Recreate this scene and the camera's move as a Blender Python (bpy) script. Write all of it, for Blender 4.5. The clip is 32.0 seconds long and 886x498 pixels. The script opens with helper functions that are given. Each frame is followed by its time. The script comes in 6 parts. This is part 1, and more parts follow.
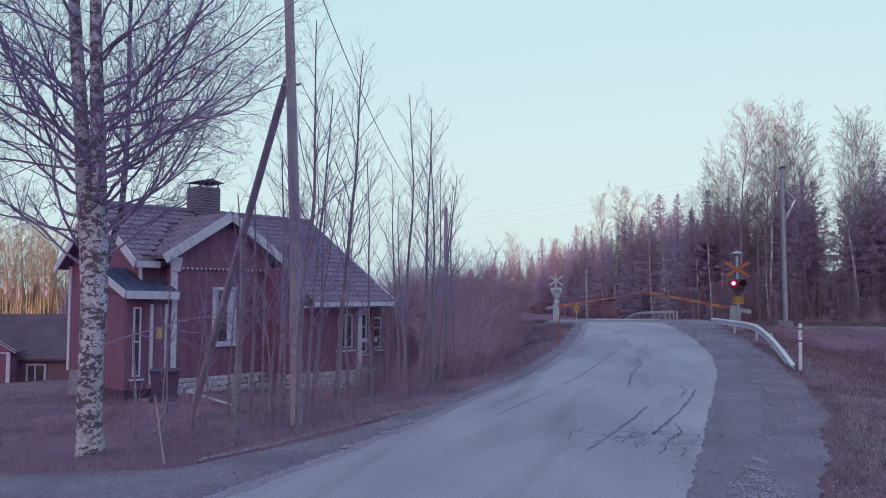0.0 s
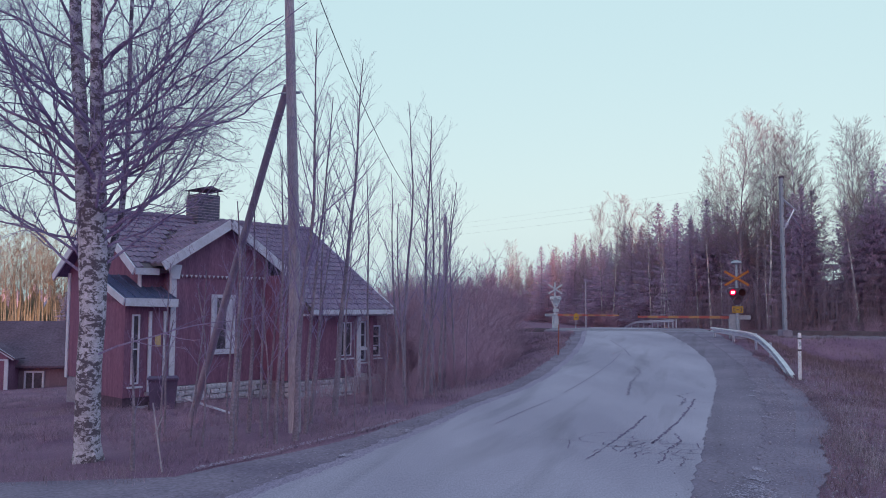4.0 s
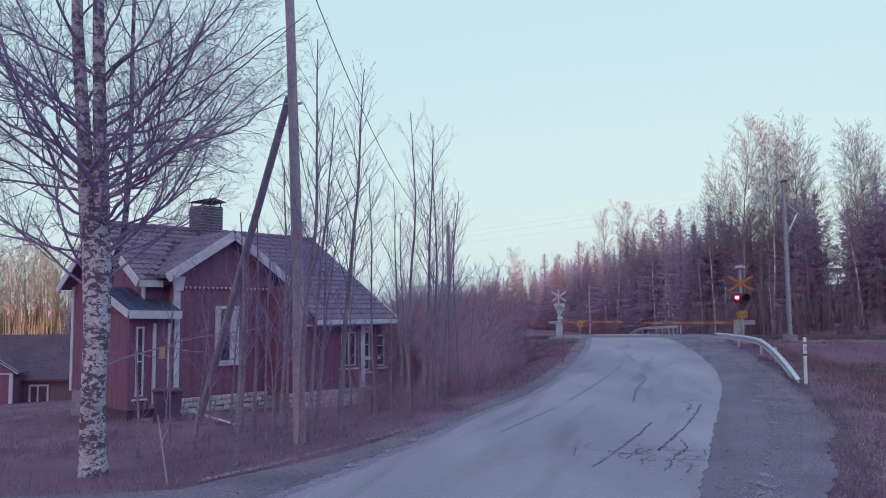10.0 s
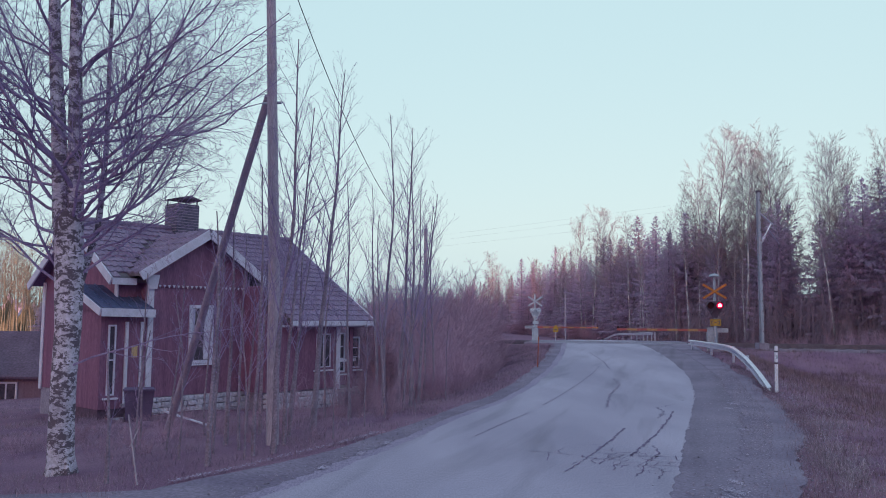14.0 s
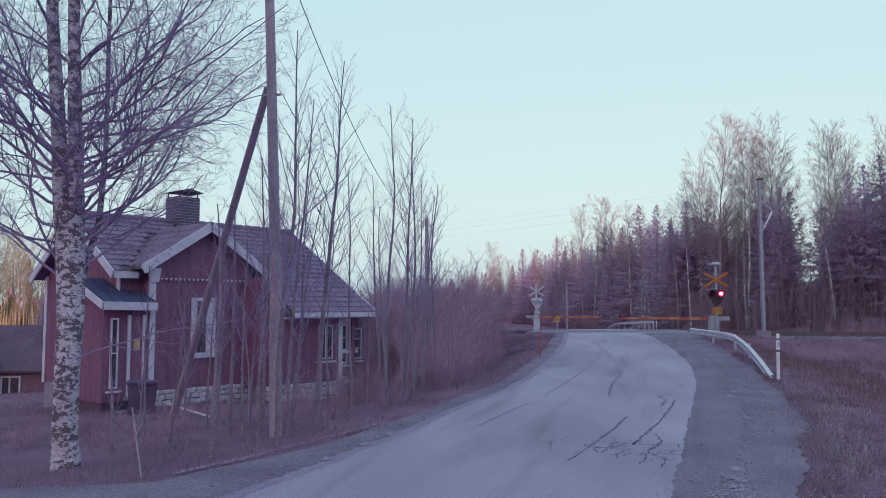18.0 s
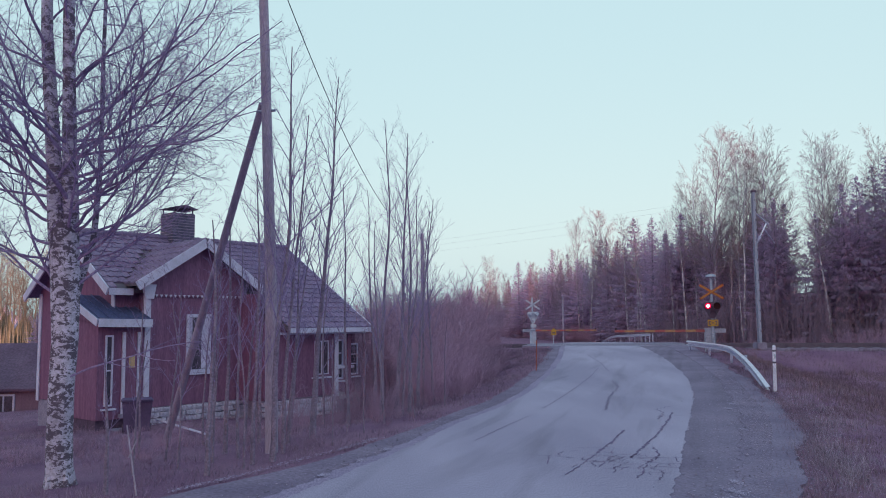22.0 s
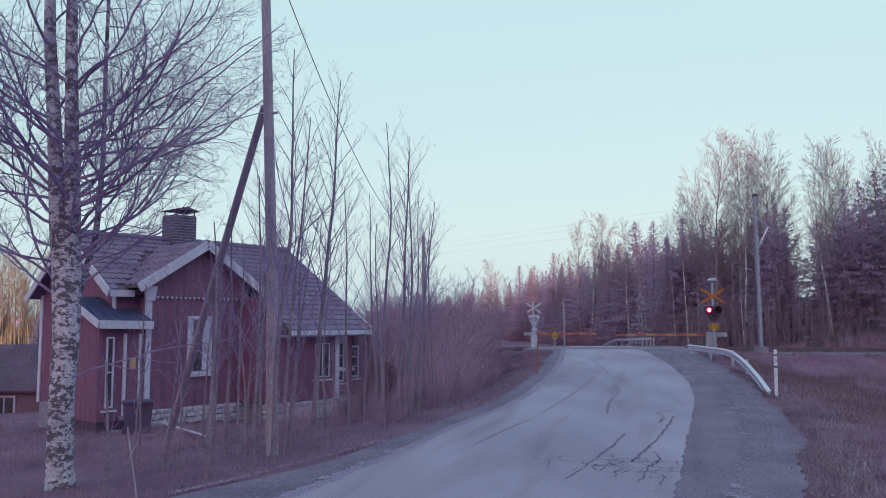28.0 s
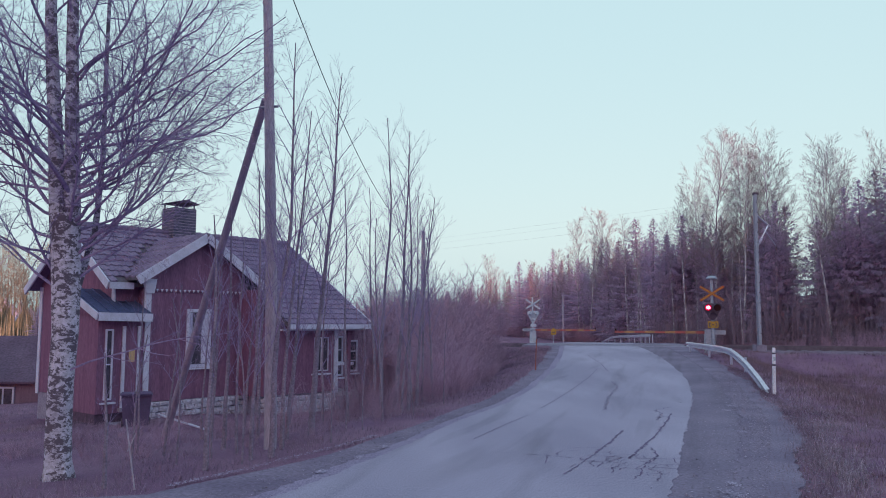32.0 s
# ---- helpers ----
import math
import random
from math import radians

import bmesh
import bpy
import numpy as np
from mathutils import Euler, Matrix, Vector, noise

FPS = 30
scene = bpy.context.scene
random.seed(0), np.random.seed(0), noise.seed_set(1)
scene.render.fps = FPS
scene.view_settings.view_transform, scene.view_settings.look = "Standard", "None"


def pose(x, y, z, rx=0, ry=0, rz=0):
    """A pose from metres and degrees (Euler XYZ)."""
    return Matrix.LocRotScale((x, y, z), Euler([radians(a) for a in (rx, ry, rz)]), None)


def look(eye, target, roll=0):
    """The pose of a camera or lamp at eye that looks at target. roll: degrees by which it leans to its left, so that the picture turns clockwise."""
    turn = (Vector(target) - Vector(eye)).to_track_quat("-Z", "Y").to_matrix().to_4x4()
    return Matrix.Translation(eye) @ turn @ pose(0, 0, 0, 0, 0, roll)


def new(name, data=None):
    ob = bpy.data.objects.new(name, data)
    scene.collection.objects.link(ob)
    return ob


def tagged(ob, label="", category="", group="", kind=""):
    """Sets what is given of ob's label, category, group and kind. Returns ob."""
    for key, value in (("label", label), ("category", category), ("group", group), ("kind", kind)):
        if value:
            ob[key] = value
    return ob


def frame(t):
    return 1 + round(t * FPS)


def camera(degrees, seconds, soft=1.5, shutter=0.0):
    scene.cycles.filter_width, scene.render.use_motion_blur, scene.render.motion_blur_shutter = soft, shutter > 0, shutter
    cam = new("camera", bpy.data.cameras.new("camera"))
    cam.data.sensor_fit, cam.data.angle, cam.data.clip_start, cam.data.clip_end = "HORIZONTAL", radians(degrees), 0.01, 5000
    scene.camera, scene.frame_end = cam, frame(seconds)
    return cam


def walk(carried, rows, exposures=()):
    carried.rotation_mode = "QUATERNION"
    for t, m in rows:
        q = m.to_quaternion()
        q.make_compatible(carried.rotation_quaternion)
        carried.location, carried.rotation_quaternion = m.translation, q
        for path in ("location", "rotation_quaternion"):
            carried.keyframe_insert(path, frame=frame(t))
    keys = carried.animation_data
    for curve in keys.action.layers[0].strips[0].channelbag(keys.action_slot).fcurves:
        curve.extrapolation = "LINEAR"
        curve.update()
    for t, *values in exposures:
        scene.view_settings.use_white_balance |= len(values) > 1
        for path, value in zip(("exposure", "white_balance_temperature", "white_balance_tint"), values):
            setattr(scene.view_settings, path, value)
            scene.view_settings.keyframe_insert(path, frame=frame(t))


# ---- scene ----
EYE = Vector((0, 0, 1.6))


def view(yaw, pitch, roll):
    """A pose of the held camera: degrees to the left of +y, upwards, and of lean."""
    a, p = radians(yaw), radians(pitch)
    return look(EYE, EYE + 30 * Vector((-math.sin(a) * math.cos(p), math.cos(a) * math.cos(p), math.sin(p))), roll)


cam = camera(58.85, 32.0, 1.0)
walk(cam, [
    (0.0, view(0.000, 3.580, 0.000)),
    (0.5, view(-0.062, 3.800, 0.055)),
    (1.0, view(-0.114, 4.076, 0.061)),
    (1.5, view(-0.177, 4.241, 0.064)),
    (2.0, view(-0.239, 4.282, 0.053)),
    (2.5, view(-0.256, 4.256, -0.030)),
    (3.0, view(-0.191, 4.219, 0.045)),
    (3.5, view(-0.059, 4.177, 0.162)),
    (5.5, view(-0.099, 4.290, 0.237)),
    (6.0, view(-0.246, 4.518, 0.140)),
    (6.5, view(-0.317, 4.669, 0.007)),
    (7.0, view(-0.261, 4.617, -0.154)),
    (7.5, view(-0.105, 4.495, -0.230)),
    (8.0, view(0.091, 4.418, -0.266)),
    (8.5, view(0.249, 4.414, -0.305)),
    (9.0, view(0.314, 4.461, -0.343)),
    (9.5, view(0.280, 4.601, -0.444)),
    (10.0, view(0.170, 4.808, -0.512)),
    (10.5, view(0.001, 5.137, -0.555)),
    (11.0, view(-0.188, 5.465, -0.550)),
    (11.5, view(-0.341, 5.732, -0.479)),
    (12.0, view(-0.401, 5.639, -0.365)),
    (12.5, view(-0.341, 5.412, -0.068)),
    (13.0, view(-0.422, 5.356, 0.237)),
    (13.5, view(-0.880, 5.294, 0.396)),
    (14.0, view(-1.476, 5.034, 0.432)),
    (14.5, view(-1.825, 4.725, 0.289)),
    (16.5, view(-2.176, 4.364, -0.122)),
    (17.0, view(-1.960, 4.412, -0.082)),
    (17.5, view(-1.662, 4.417, -0.083)),
    (18.0, view(-1.396, 4.350, -0.058)),
    (18.5, view(-1.222, 4.300, 0.003)),
    (19.0, view(-1.179, 4.300, -0.007)),
    (19.5, view(-1.201, 4.355, -0.107)),
    (20.0, view(-1.227, 4.476, -0.290)),
    (20.5, view(-1.255, 4.616, -0.605)),
    (21.0, view(-1.401, 4.813, -0.757)),
    (21.5, view(-1.574, 5.059, -0.676)),
    (22.0, view(-1.729, 5.391, -0.530)),
    (22.5, view(-1.829, 5.683, -0.396)),
    (23.0, view(-1.912, 5.910, -0.317)),
    (23.5, view(-1.961, 5.986, -0.338)),
    (24.0, view(-1.986, 5.992, -0.340)),
    (24.5, view(-1.960, 5.942, -0.311)),
    (25.0, view(-1.891, 5.866, -0.282)),
    (25.5, view(-1.738, 5.812, -0.208)),
    (27.5, view(-1.551, 5.791, -0.300)),
    (28.0, view(-1.637, 5.604, -0.308)),
    (28.5, view(-1.688, 5.342, -0.277)),
    (29.0, view(-1.724, 5.092, -0.160)),
    (29.5, view(-1.834, 4.939, -0.043)),
    (30.0, view(-2.041, 4.924, -0.035)),
    (30.5, view(-2.177, 5.051, -0.110)),
    (31.0, view(-2.094, 5.207, -0.058)),
    (31.5, view(-1.842, 5.309, 0.070)),
    (32.0, view(-1.658, 5.260, 0.217)),
], [(0.0, 0.85, 6900, 83), (32.0, 0.85, 6900, 83)])

# ---- world, sun, exposure ----
SUN_TO = Vector((0.30, 1.0, -0.1005)).normalized()
world = bpy.data.worlds.new("dusk_sky")
scene.world = world
world.use_nodes = True
wn = world.node_tree
sky = wn.nodes.new("ShaderNodeTexSky")
sky.sky_type = "NISHITA"
sky.sun_disc = False
sky.sun_elevation = radians(5.5)
sky.sun_rotation = math.atan2(-SUN_TO.x, -SUN_TO.y)
sky.altitude, sky.air_density, sky.dust_density, sky.ozone_density = 150, 1.0, 3.0, 1.5
# a thin even veil of high haze over the clear sky
veil = wn.nodes.new("ShaderNodeVectorMath")
veil.operation = "MULTIPLY_ADD"
veil.inputs[1].default_value = (0.047, 0.036, 0.014)
veil.inputs[2].default_value = (0.131, 0.431, 0.352)
wn.links.new(sky.outputs["Color"], veil.inputs[0])
wn.links.new(veil.outputs["Vector"], wn.nodes["Background"].inputs["Color"])
wn.nodes["Background"].inputs["Strength"].default_value = 1.0

sun = new("sun", bpy.data.lights.new("sun", "SUN"))
sun.data.energy, sun.data.angle, sun.data.color = 1.75, radians(0.53), (1.0, 0.98, 0.46)
sun.matrix_world = look((0, 0, 40), Vector((0, 0, 40)) + SUN_TO)


# ---- materials ----
def material(name, base, rough=0.9, second=None, scale=3.0, fine=40.0, bump=0.3, dist=0.01, metal=0.0, stretch=(1, 1, 1), island=0.0, spec=0.12, grain_by=0.32, pieces=0.0, through_light=0.0):
    """A procedural surface: two colours mixed by broad noise, darker and lighter grain, and relief."""
    m = bpy.data.materials.new(name)
    m.use_nodes = True
    t = m.node_tree
    b = t.nodes["Principled BSDF"]
    b.inputs["Roughness"].default_value = rough
    b.inputs["Metallic"].default_value = metal
    b.inputs["Specular IOR Level"].default_value = spec
    co = t.nodes.new("ShaderNodeTexCoord")
    mp = t.nodes.new("ShaderNodeMapping")
    mp.inputs["Scale"].default_value = stretch
    t.links.new(co.outputs["Object"], mp.inputs["Vector"])
    n1, n2 = t.nodes.new("ShaderNodeTexNoise"), t.nodes.new("ShaderNodeTexNoise")
    for n, s, d in ((n1, scale, 5), (n2, fine, 3)):
        n.inputs["Scale"].default_value, n.inputs["Detail"].default_value = s, d
        t.links.new(mp.outputs["Vector"], n.inputs["Vector"])
    ramp = t.nodes.new("ShaderNodeValToRGB")
    ramp.color_ramp.elements[0].position, ramp.color_ramp.elements[1].position = 0.36, 0.64
    ramp.color_ramp.elements[0].color = (*base, 1)
    ramp.color_ramp.elements[1].color = (*(second or [c * 1.35 for c in base]), 1)
    t.links.new(n1.outputs["Fac"], ramp.inputs["Fac"])
    grain = t.nodes.new("ShaderNodeMapRange")
    grain.inputs["From Min"].default_value, grain.inputs["From Max"].default_value = 0.25, 0.75
    grain.inputs["To Min"].default_value, grain.inputs["To Max"].default_value = 1 - grain_by, 1 + grain_by
    t.links.new(n2.outputs["Fac"], grain.inputs["Value"])
    mul = t.nodes.new("ShaderNodeVectorMath")
    mul.operation = "SCALE"
    t.links.new(ramp.outputs["Color"], mul.inputs[0])
    t.links.new(grain.outputs["Result"], mul.inputs["Scale"])
    out = mul.outputs["Vector"]
    if island or pieces:
        by = island or pieces
        geo = t.nodes.new("ShaderNodeObjectInfo" if island else "ShaderNodeNewGeometry")
        mr = t.nodes.new("ShaderNodeMapRange")
        mr.inputs["To Min"].default_value, mr.inputs["To Max"].default_value = 1 - by, 1 + by
        t.links.new(geo.outputs["Random" if island else "Random Per Island"], mr.inputs["Value"])
        mul2 = t.nodes.new("ShaderNodeVectorMath")
        mul2.operation = "SCALE"
        t.links.new(out, mul2.inputs[0])
        t.links.new(mr.outputs["Result"], mul2.inputs["Scale"])
        out = mul2.outputs["Vector"]
    t.links.new(out, b.inputs["Base Color"])
    if through_light:
        tr, mix = t.nodes.new("ShaderNodeBsdfTranslucent"), t.nodes.new("ShaderNodeMixShader")
        mix.inputs["Fac"].default_value = through_light
        t.links.new(out, tr.inputs["Color"])
        t.links.new(b.outputs["BSDF"], mix.inputs[1])
        t.links.new(tr.outputs["BSDF"], mix.inputs[2])
        t.links.new(mix.outputs["Shader"], t.nodes["Material Output"].inputs["Surface"])
    if bump:
        bp = t.nodes.new("ShaderNodeBump")
        bp.inputs["Strength"].default_value, bp.inputs["Distance"].default_value = bump, dist
        t.links.new(n2.outputs["Fac"], bp.inputs["Height"])
        t.links.new(bp.outputs["Normal"], b.inputs["Normal"])
    return m


def glow(name, color, strength):
    m = bpy.data.materials.new(name)
    m.use_nodes = True
    b = m.node_tree.nodes["Principled BSDF"]
    b.inputs["Base Color"].default_value = (*color, 1)
    b.inputs["Emission Color"].default_value = (*color, 1)
    b.inputs["Emission Strength"].default_value = strength
    return m


def birch_bark(name, up, bias):
    """White bark with black blotches and cracks of two sizes; bias below 0 gives more black."""
    m = material(name, (0.43, 0.36, 0.51), 0.85, (0.59, 0.505, 0.68), 2.0, 30, 0.5, 0.01)
    t = m.node_tree
    b = t.nodes["Principled BSDF"]
    co = [n for n in t.nodes if n.type == "MAPPING"][0]
    link = b.inputs["Base Color"].links[0].from_socket
    mp = t.nodes.new("ShaderNodeMapping")
    mp.inputs["Scale"].default_value = (1, 1, up)
    t.links.new(co.inputs["Vector"].links[0].from_socket, mp.inputs["Vector"])
    height = None
    for scale, detail, weight in ((12.0, 5, 1.0), (4.0, 2, 0.5), (40.0, 2, 0.40)):
        n = t.nodes.new("ShaderNodeTexNoise")
        n.inputs["Scale"].default_value, n.inputs["Detail"].default_value, n.inputs["Roughness"].default_value = scale, detail, 0.65
        n.inputs["Distortion"].default_value = 0.6
        t.links.new(mp.outputs["Vector"], n.inputs["Vector"])
        w = t.nodes.new("ShaderNodeMath")
        w.operation = "MULTIPLY_ADD"
        w.inputs[1].default_value = weight
        w.inputs[2].default_value = 0.5 - 0.5 * weight if height is None else 0.0
        t.links.new(n.outputs["Fac"], w.inputs[0])
        if height is not None:
            add = t.nodes.new("ShaderNodeMath")
            add.inputs[1].default_value = 0.0
            t.links.new(w.outputs["Value"], add.inputs[0])
            t.links.new(height, add.inputs[1])
            height = add.outputs["Value"]
        else:
            height = w.outputs["Value"]
    r = t.nodes.new("ShaderNodeValToRGB")
    r.color_ramp.elements[0].position, r.color_ramp.elements[1].position = 0.925 + bias, 0.985 + bias
    t.links.new(height, r.inputs["Fac"])
    mx = t.nodes.new("ShaderNodeMix")
    mx.data_type = "RGBA"
    mx.inputs["B"].default_value = (0.14, 0.098, 0.15, 1)
    t.links.new(r.outputs["Color"], mx.inputs["Factor"])
    t.links.new(link, mx.inputs["A"])
    t.links.new(mx.outputs["Result"], b.inputs["Base Color"])
    return m


def streaks(m, turn, scale, low, high, by):
    """Darker worn streaks along a heading, mixed over a surface's colour."""
    t = m.node_tree
    b = t.nodes["Principled BSDF"]
    link = b.inputs["Base Color"].links[0].from_socket
    co = [n for n in t.nodes if n.type == "TEX_COORD"][0]
    rot, mp, n = t.nodes.new("ShaderNodeVectorRotate"), t.nodes.new("ShaderNodeMapping"), t.nodes.new("ShaderNodeTexNoise")
    rot.rotation_type = "Z_AXIS"
    rot.inputs["Angle"].default_value = radians(turn)
    mp.inputs["Scale"].default_value = scale
    n.inputs["Scale"].default_value, n.inputs["Detail"].default_value = 1.0, 4
    n.inputs["Distortion"].default_value = 0.5
    ramp = t.nodes.new("ShaderNodeMapRange")
    ramp.inputs["From Min"].default_value, ramp.inputs["From Max"].default_value = low, high
    ramp.inputs["To Min"].default_value, ramp.inputs["To Max"].default_value = 1.0, 1 - by
    mul = t.nodes.new("ShaderNodeVectorMath")
    mul.operation = "SCALE"
    t.links.new(co.outputs["Object"], rot.inputs["Vector"])
    t.links.new(rot.outputs["Vector"], mp.inputs["Vector"])
    t.links.new(mp.outputs["Vector"], n.inputs["Vector"])
    t.links.new(n.outputs["Fac"], ramp.inputs["Value"])
    t.links.new(link, mul.inputs[0])
    t.links.new(ramp.outputs["Result"], mul.inputs["Scale"])
    t.links.new(mul.outputs["Vector"], b.inputs["Base Color"])
    return m


ASPHALT = material("worn_asphalt", (0.300, 0.238, 0.375), 0.85, (0.385, 0.308, 0.466), 0.55, 70, 0.35, 0.006, grain_by=0.22, stretch=(1, 0.28, 1))
ASPHALT_DARK = material("dark_patch_asphalt", (0.186, 0.130, 0.224), 0.88, (0.24, 0.172, 0.280), 0.55, 34, 0.4, 0.007, grain_by=0.26)
ASPHALT_EDGE = material("crumbling_asphalt_edge", (0.253, 0.181, 0.316), 0.9, (0.31, 0.225, 0.371), 1.3, 60, 0.5, 0.008, grain_by=0.3, stretch=(1, 0.28, 1))
GRAVEL = material("shoulder_gravel", (0.185, 0.127, 0.222), 0.95, (0.252, 0.180, 0.290), 0.9, 30, 0.6, 0.02, grain_by=0.28)
streaks(ASPHALT, 17, (1.5, 0.16, 1.0), 0.52, 0.72, 0.26)
streaks(ASPHALT_DARK, 19, (2.2, 0.12, 1.0), 0.45, 0.70, 0.22)
STONE_CHIP = material("loose_stone_chips", (0.22, 0.16, 0.255), 0.95, (0.37, 0.285, 0.41), 14.0, 60, 0.0, pieces=0.35)
CRACK = material("crack_tar", (0.165, 0.105, 0.205), 0.9, None, 8, 60, 0.2)
SOIL = material("withered_grass_ground", (0.228, 0.096, 0.195), 0.97, (0.30, 0.137, 0.237), 0.6, 45, 0.9, 0.03)
GRASS = material("withered_grass", (0.25, 0.136, 0.235), 0.95, (0.37, 0.22, 0.312), 0.5, 20, 0.0, pieces=0.3, through_light=0.3)
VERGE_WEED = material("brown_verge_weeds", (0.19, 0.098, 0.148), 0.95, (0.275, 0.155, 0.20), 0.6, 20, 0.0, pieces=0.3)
BALLAST = material("track_ballast", (0.188, 0.116, 0.189), 0.95, (0.272, 0.174, 0.263), 2.0, 26, 1.0, 0.04)
RAIL = material("rusty_rail", (0.138, 0.1, 0.15), 0.6, (0.18, 0.135, 0.193), 4, 50, 0.2, 0.002, 0.1)
SLEEPER = material("concrete_sleeper", (0.17, 0.13, 0.193), 0.9)
RED_WOOD = material("red_ochre_boards", (0.228, 0.089, 0.18), 0.85, (0.28, 0.114, 0.217), 1.2, 14, 0.5, 0.01, stretch=(7, 7, 0.6))
WHITE_WOOD = material("white_painted_wood", (0.498, 0.466, 0.671), 0.6, (0.583, 0.543, 0.771), 3, 30, 0.15, 0.003, grain_by=0.12)
ROOF_TILE = material("brown_clay_tile", (0.207, 0.132, 0.252), 0.8, (0.28, 0.188, 0.328), 1.5, 22, 0.4, 0.01, island=0.15)
BRACE_WOOD = material("dark_brace_wood", (0.30, 0.222, 0.34), 0.9, (0.375, 0.285, 0.41), 2.0, 26, 0.6, 0.008, stretch=(4, 4, 0.5))
TAN_TRUNK = material("tan_grove_trunk", (0.215, 0.155, 0.14), 0.9, (0.36, 0.275, 0.23), 1.2, 9, 0.3, 0.02)
TAN_TWIG = material("tan_grove_twigs", (0.21, 0.15, 0.145), 0.9, (0.28, 0.20, 0.175), 0.8, 20, 0.0, island=0.25)
ROOF_FELT = material("roof_underlay", (0.12, 0.09, 0.13), 0.9)
BLUE_TIN = material("blue_sheet_metal", (0.082, 0.094, 0.22), 0.45, (0.115, 0.13, 0.28), 1.0, 20, 0.1, 0.003, 0.4)
DARK_BOARDS = material("weathered_dark_boards", (0.19, 0.105, 0.175), 0.9, (0.24, 0.14, 0.22), 1.0, 12, 0.5, 0.01, stretch=(6, 6, 0.6))
GREY_ROOF = material("grey_fibre_roof", (0.120, 0.066, 0.122), 0.9, (0.155, 0.090, 0.158), 0.8, 10, 0.4, 0.02)
BRICK = material("grey_chimney_brick", (0.103, 0.087, 0.156), 0.9, (0.143, 0.12, 0.205), 3, 16, 0.6, 0.01)
STONE = material("whitewashed_stone", (0.44, 0.38, 0.54), 0.9, (0.64, 0.56, 0.78), 2.2, 12, 0.8, 0.02)
GLASS = material("dark_window_pane", (0.0731, 0.0522, 0.0887), 0.1, None, 2, 10, 0.0, spec=0.6)
POLE_WOOD = material("weathered_pole_wood", (0.35, 0.268, 0.385), 0.9, (0.44, 0.342, 0.47), 2.0, 26, 0.6, 0.008, stretch=(4, 4, 0.5))
STEEL = material("galvanised_steel", (0.54, 0.50, 0.68), 0.36, (0.64, 0.60, 0.78), 3, 40, 0.1, 0.002, 0.75)
GREY_PAINT = material("grey_painted_metal", (0.298, 0.318, 0.446), 0.5, (0.357, 0.376, 0.52), 3, 30, 0.1, 0.002, 0.2)
SIGN_BACK = material("bare_sign_back", (0.445, 0.48, 0.626), 0.5, (0.53, 0.56, 0.722), 4, 30, 0.05, 0.001, 0.3)
WHITE_PAINT = material("white_plastic", (0.649, 0.612, 0.758), 0.5)
BLACK_PAINT = material("black_painted_metal", (0.105, 0.070, 0.118), 0.6)
ORANGE = material("orange_red_reflective", (0.5, 0.085, 0.05), 0.45, (0.56, 0.11, 0.06), 5, 40, 0.0)
YELLOW = material("yellow_reflective", (0.50, 0.24, 0.05), 0.45, (0.56, 0.28, 0.06), 5, 40, 0.0)
CONCRETE = material("old_concrete", (0.246, 0.2, 0.31), 0.95, (0.321, 0.264, 0.395), 3, 30, 0.5, 0.01)
WIRE = material("dark_wire", (0.117, 0.11, 0.142), 0.6)
BOOM_RED = material("faded_red_reflective", (0.42, 0.09, 0.10), 0.5, (0.48, 0.115, 0.12), 5, 40, 0.0)
BOOM_PALE = material("faded_orange_reflective", (0.46, 0.20, 0.12), 0.5, (0.52, 0.24, 0.14), 5, 40, 0.0)
RED_LIT = glow("lit_red_lens", (1.0, 0.34, 0.38), 12.0)
# weaker red emission on the outer lens, imitating the lamp's halo
RED_HALO = glow("red_lens_halo", (1.0, 0.012, 0.05), 0.6)
RED_DARK = material("unlit_red_lens", (0.045, 0.010, 0.016), 0.25, None, 3, 10, 0.0)
BARK_BIRCH = birch_bark("birch_bark", 1.5, 0.0)
BARK_STEM = birch_bark("grey_birch_bark", 1.2, 0.0)
DUST = material("pale_dried_dust", (0.35, 0.27, 0.43), 0.95, (0.46, 0.36, 0.55), 4, 40, 0.3, grain_by=0.5)
TUFT = material("pale_dry_grass", (0.29, 0.19, 0.275), 0.95, (0.385, 0.27, 0.36), 2.0, 20, 0.0, pieces=0.4)
PAPER = material("faded_paper", (0.50, 0.30, 0.20), 0.8)
BIN_PLASTIC = material("dark_bin_plastic", (0.1, 0.0608, 0.135), 0.6)
BARK_TWIG = material("dark_birch_twigs", (0.25, 0.162, 0.33), 0.85, (0.36, 0.25, 0.455), 3, 40, 0.0)
BARK_GREY = material("grey_sapling_bark", (0.212, 0.147, 0.232), 0.9, (0.31, 0.222, 0.325), 5, 40, 0.3, 0.004)
TWIG_PALE = material("pale_twig_bark", (0.275, 0.19, 0.25), 0.9, (0.37, 0.255, 0.315), 0.8, 20, 0.0, island=0.25)
TRUNK_PALE = material("pale_forest_trunk", (0.228, 0.171, 0.257), 0.9, (0.505, 0.404, 0.573), 1.5, 14, 0.3, 0.02, stretch=(1, 1, 0.6))
TRUNK_WHITE = material("white_forest_trunk", (0.22, 0.178, 0.245), 0.9, (0.68, 0.60, 0.71), 2.4, 9, 0.3, 0.02, stretch=(1, 1, 0.8))
NEEDLE = material("spruce_needles", (0.47, 0.30, 0.465), 0.9, (0.56, 0.37, 0.55), 0.7, 9, 0.0, island=0.2, through_light=0.62)
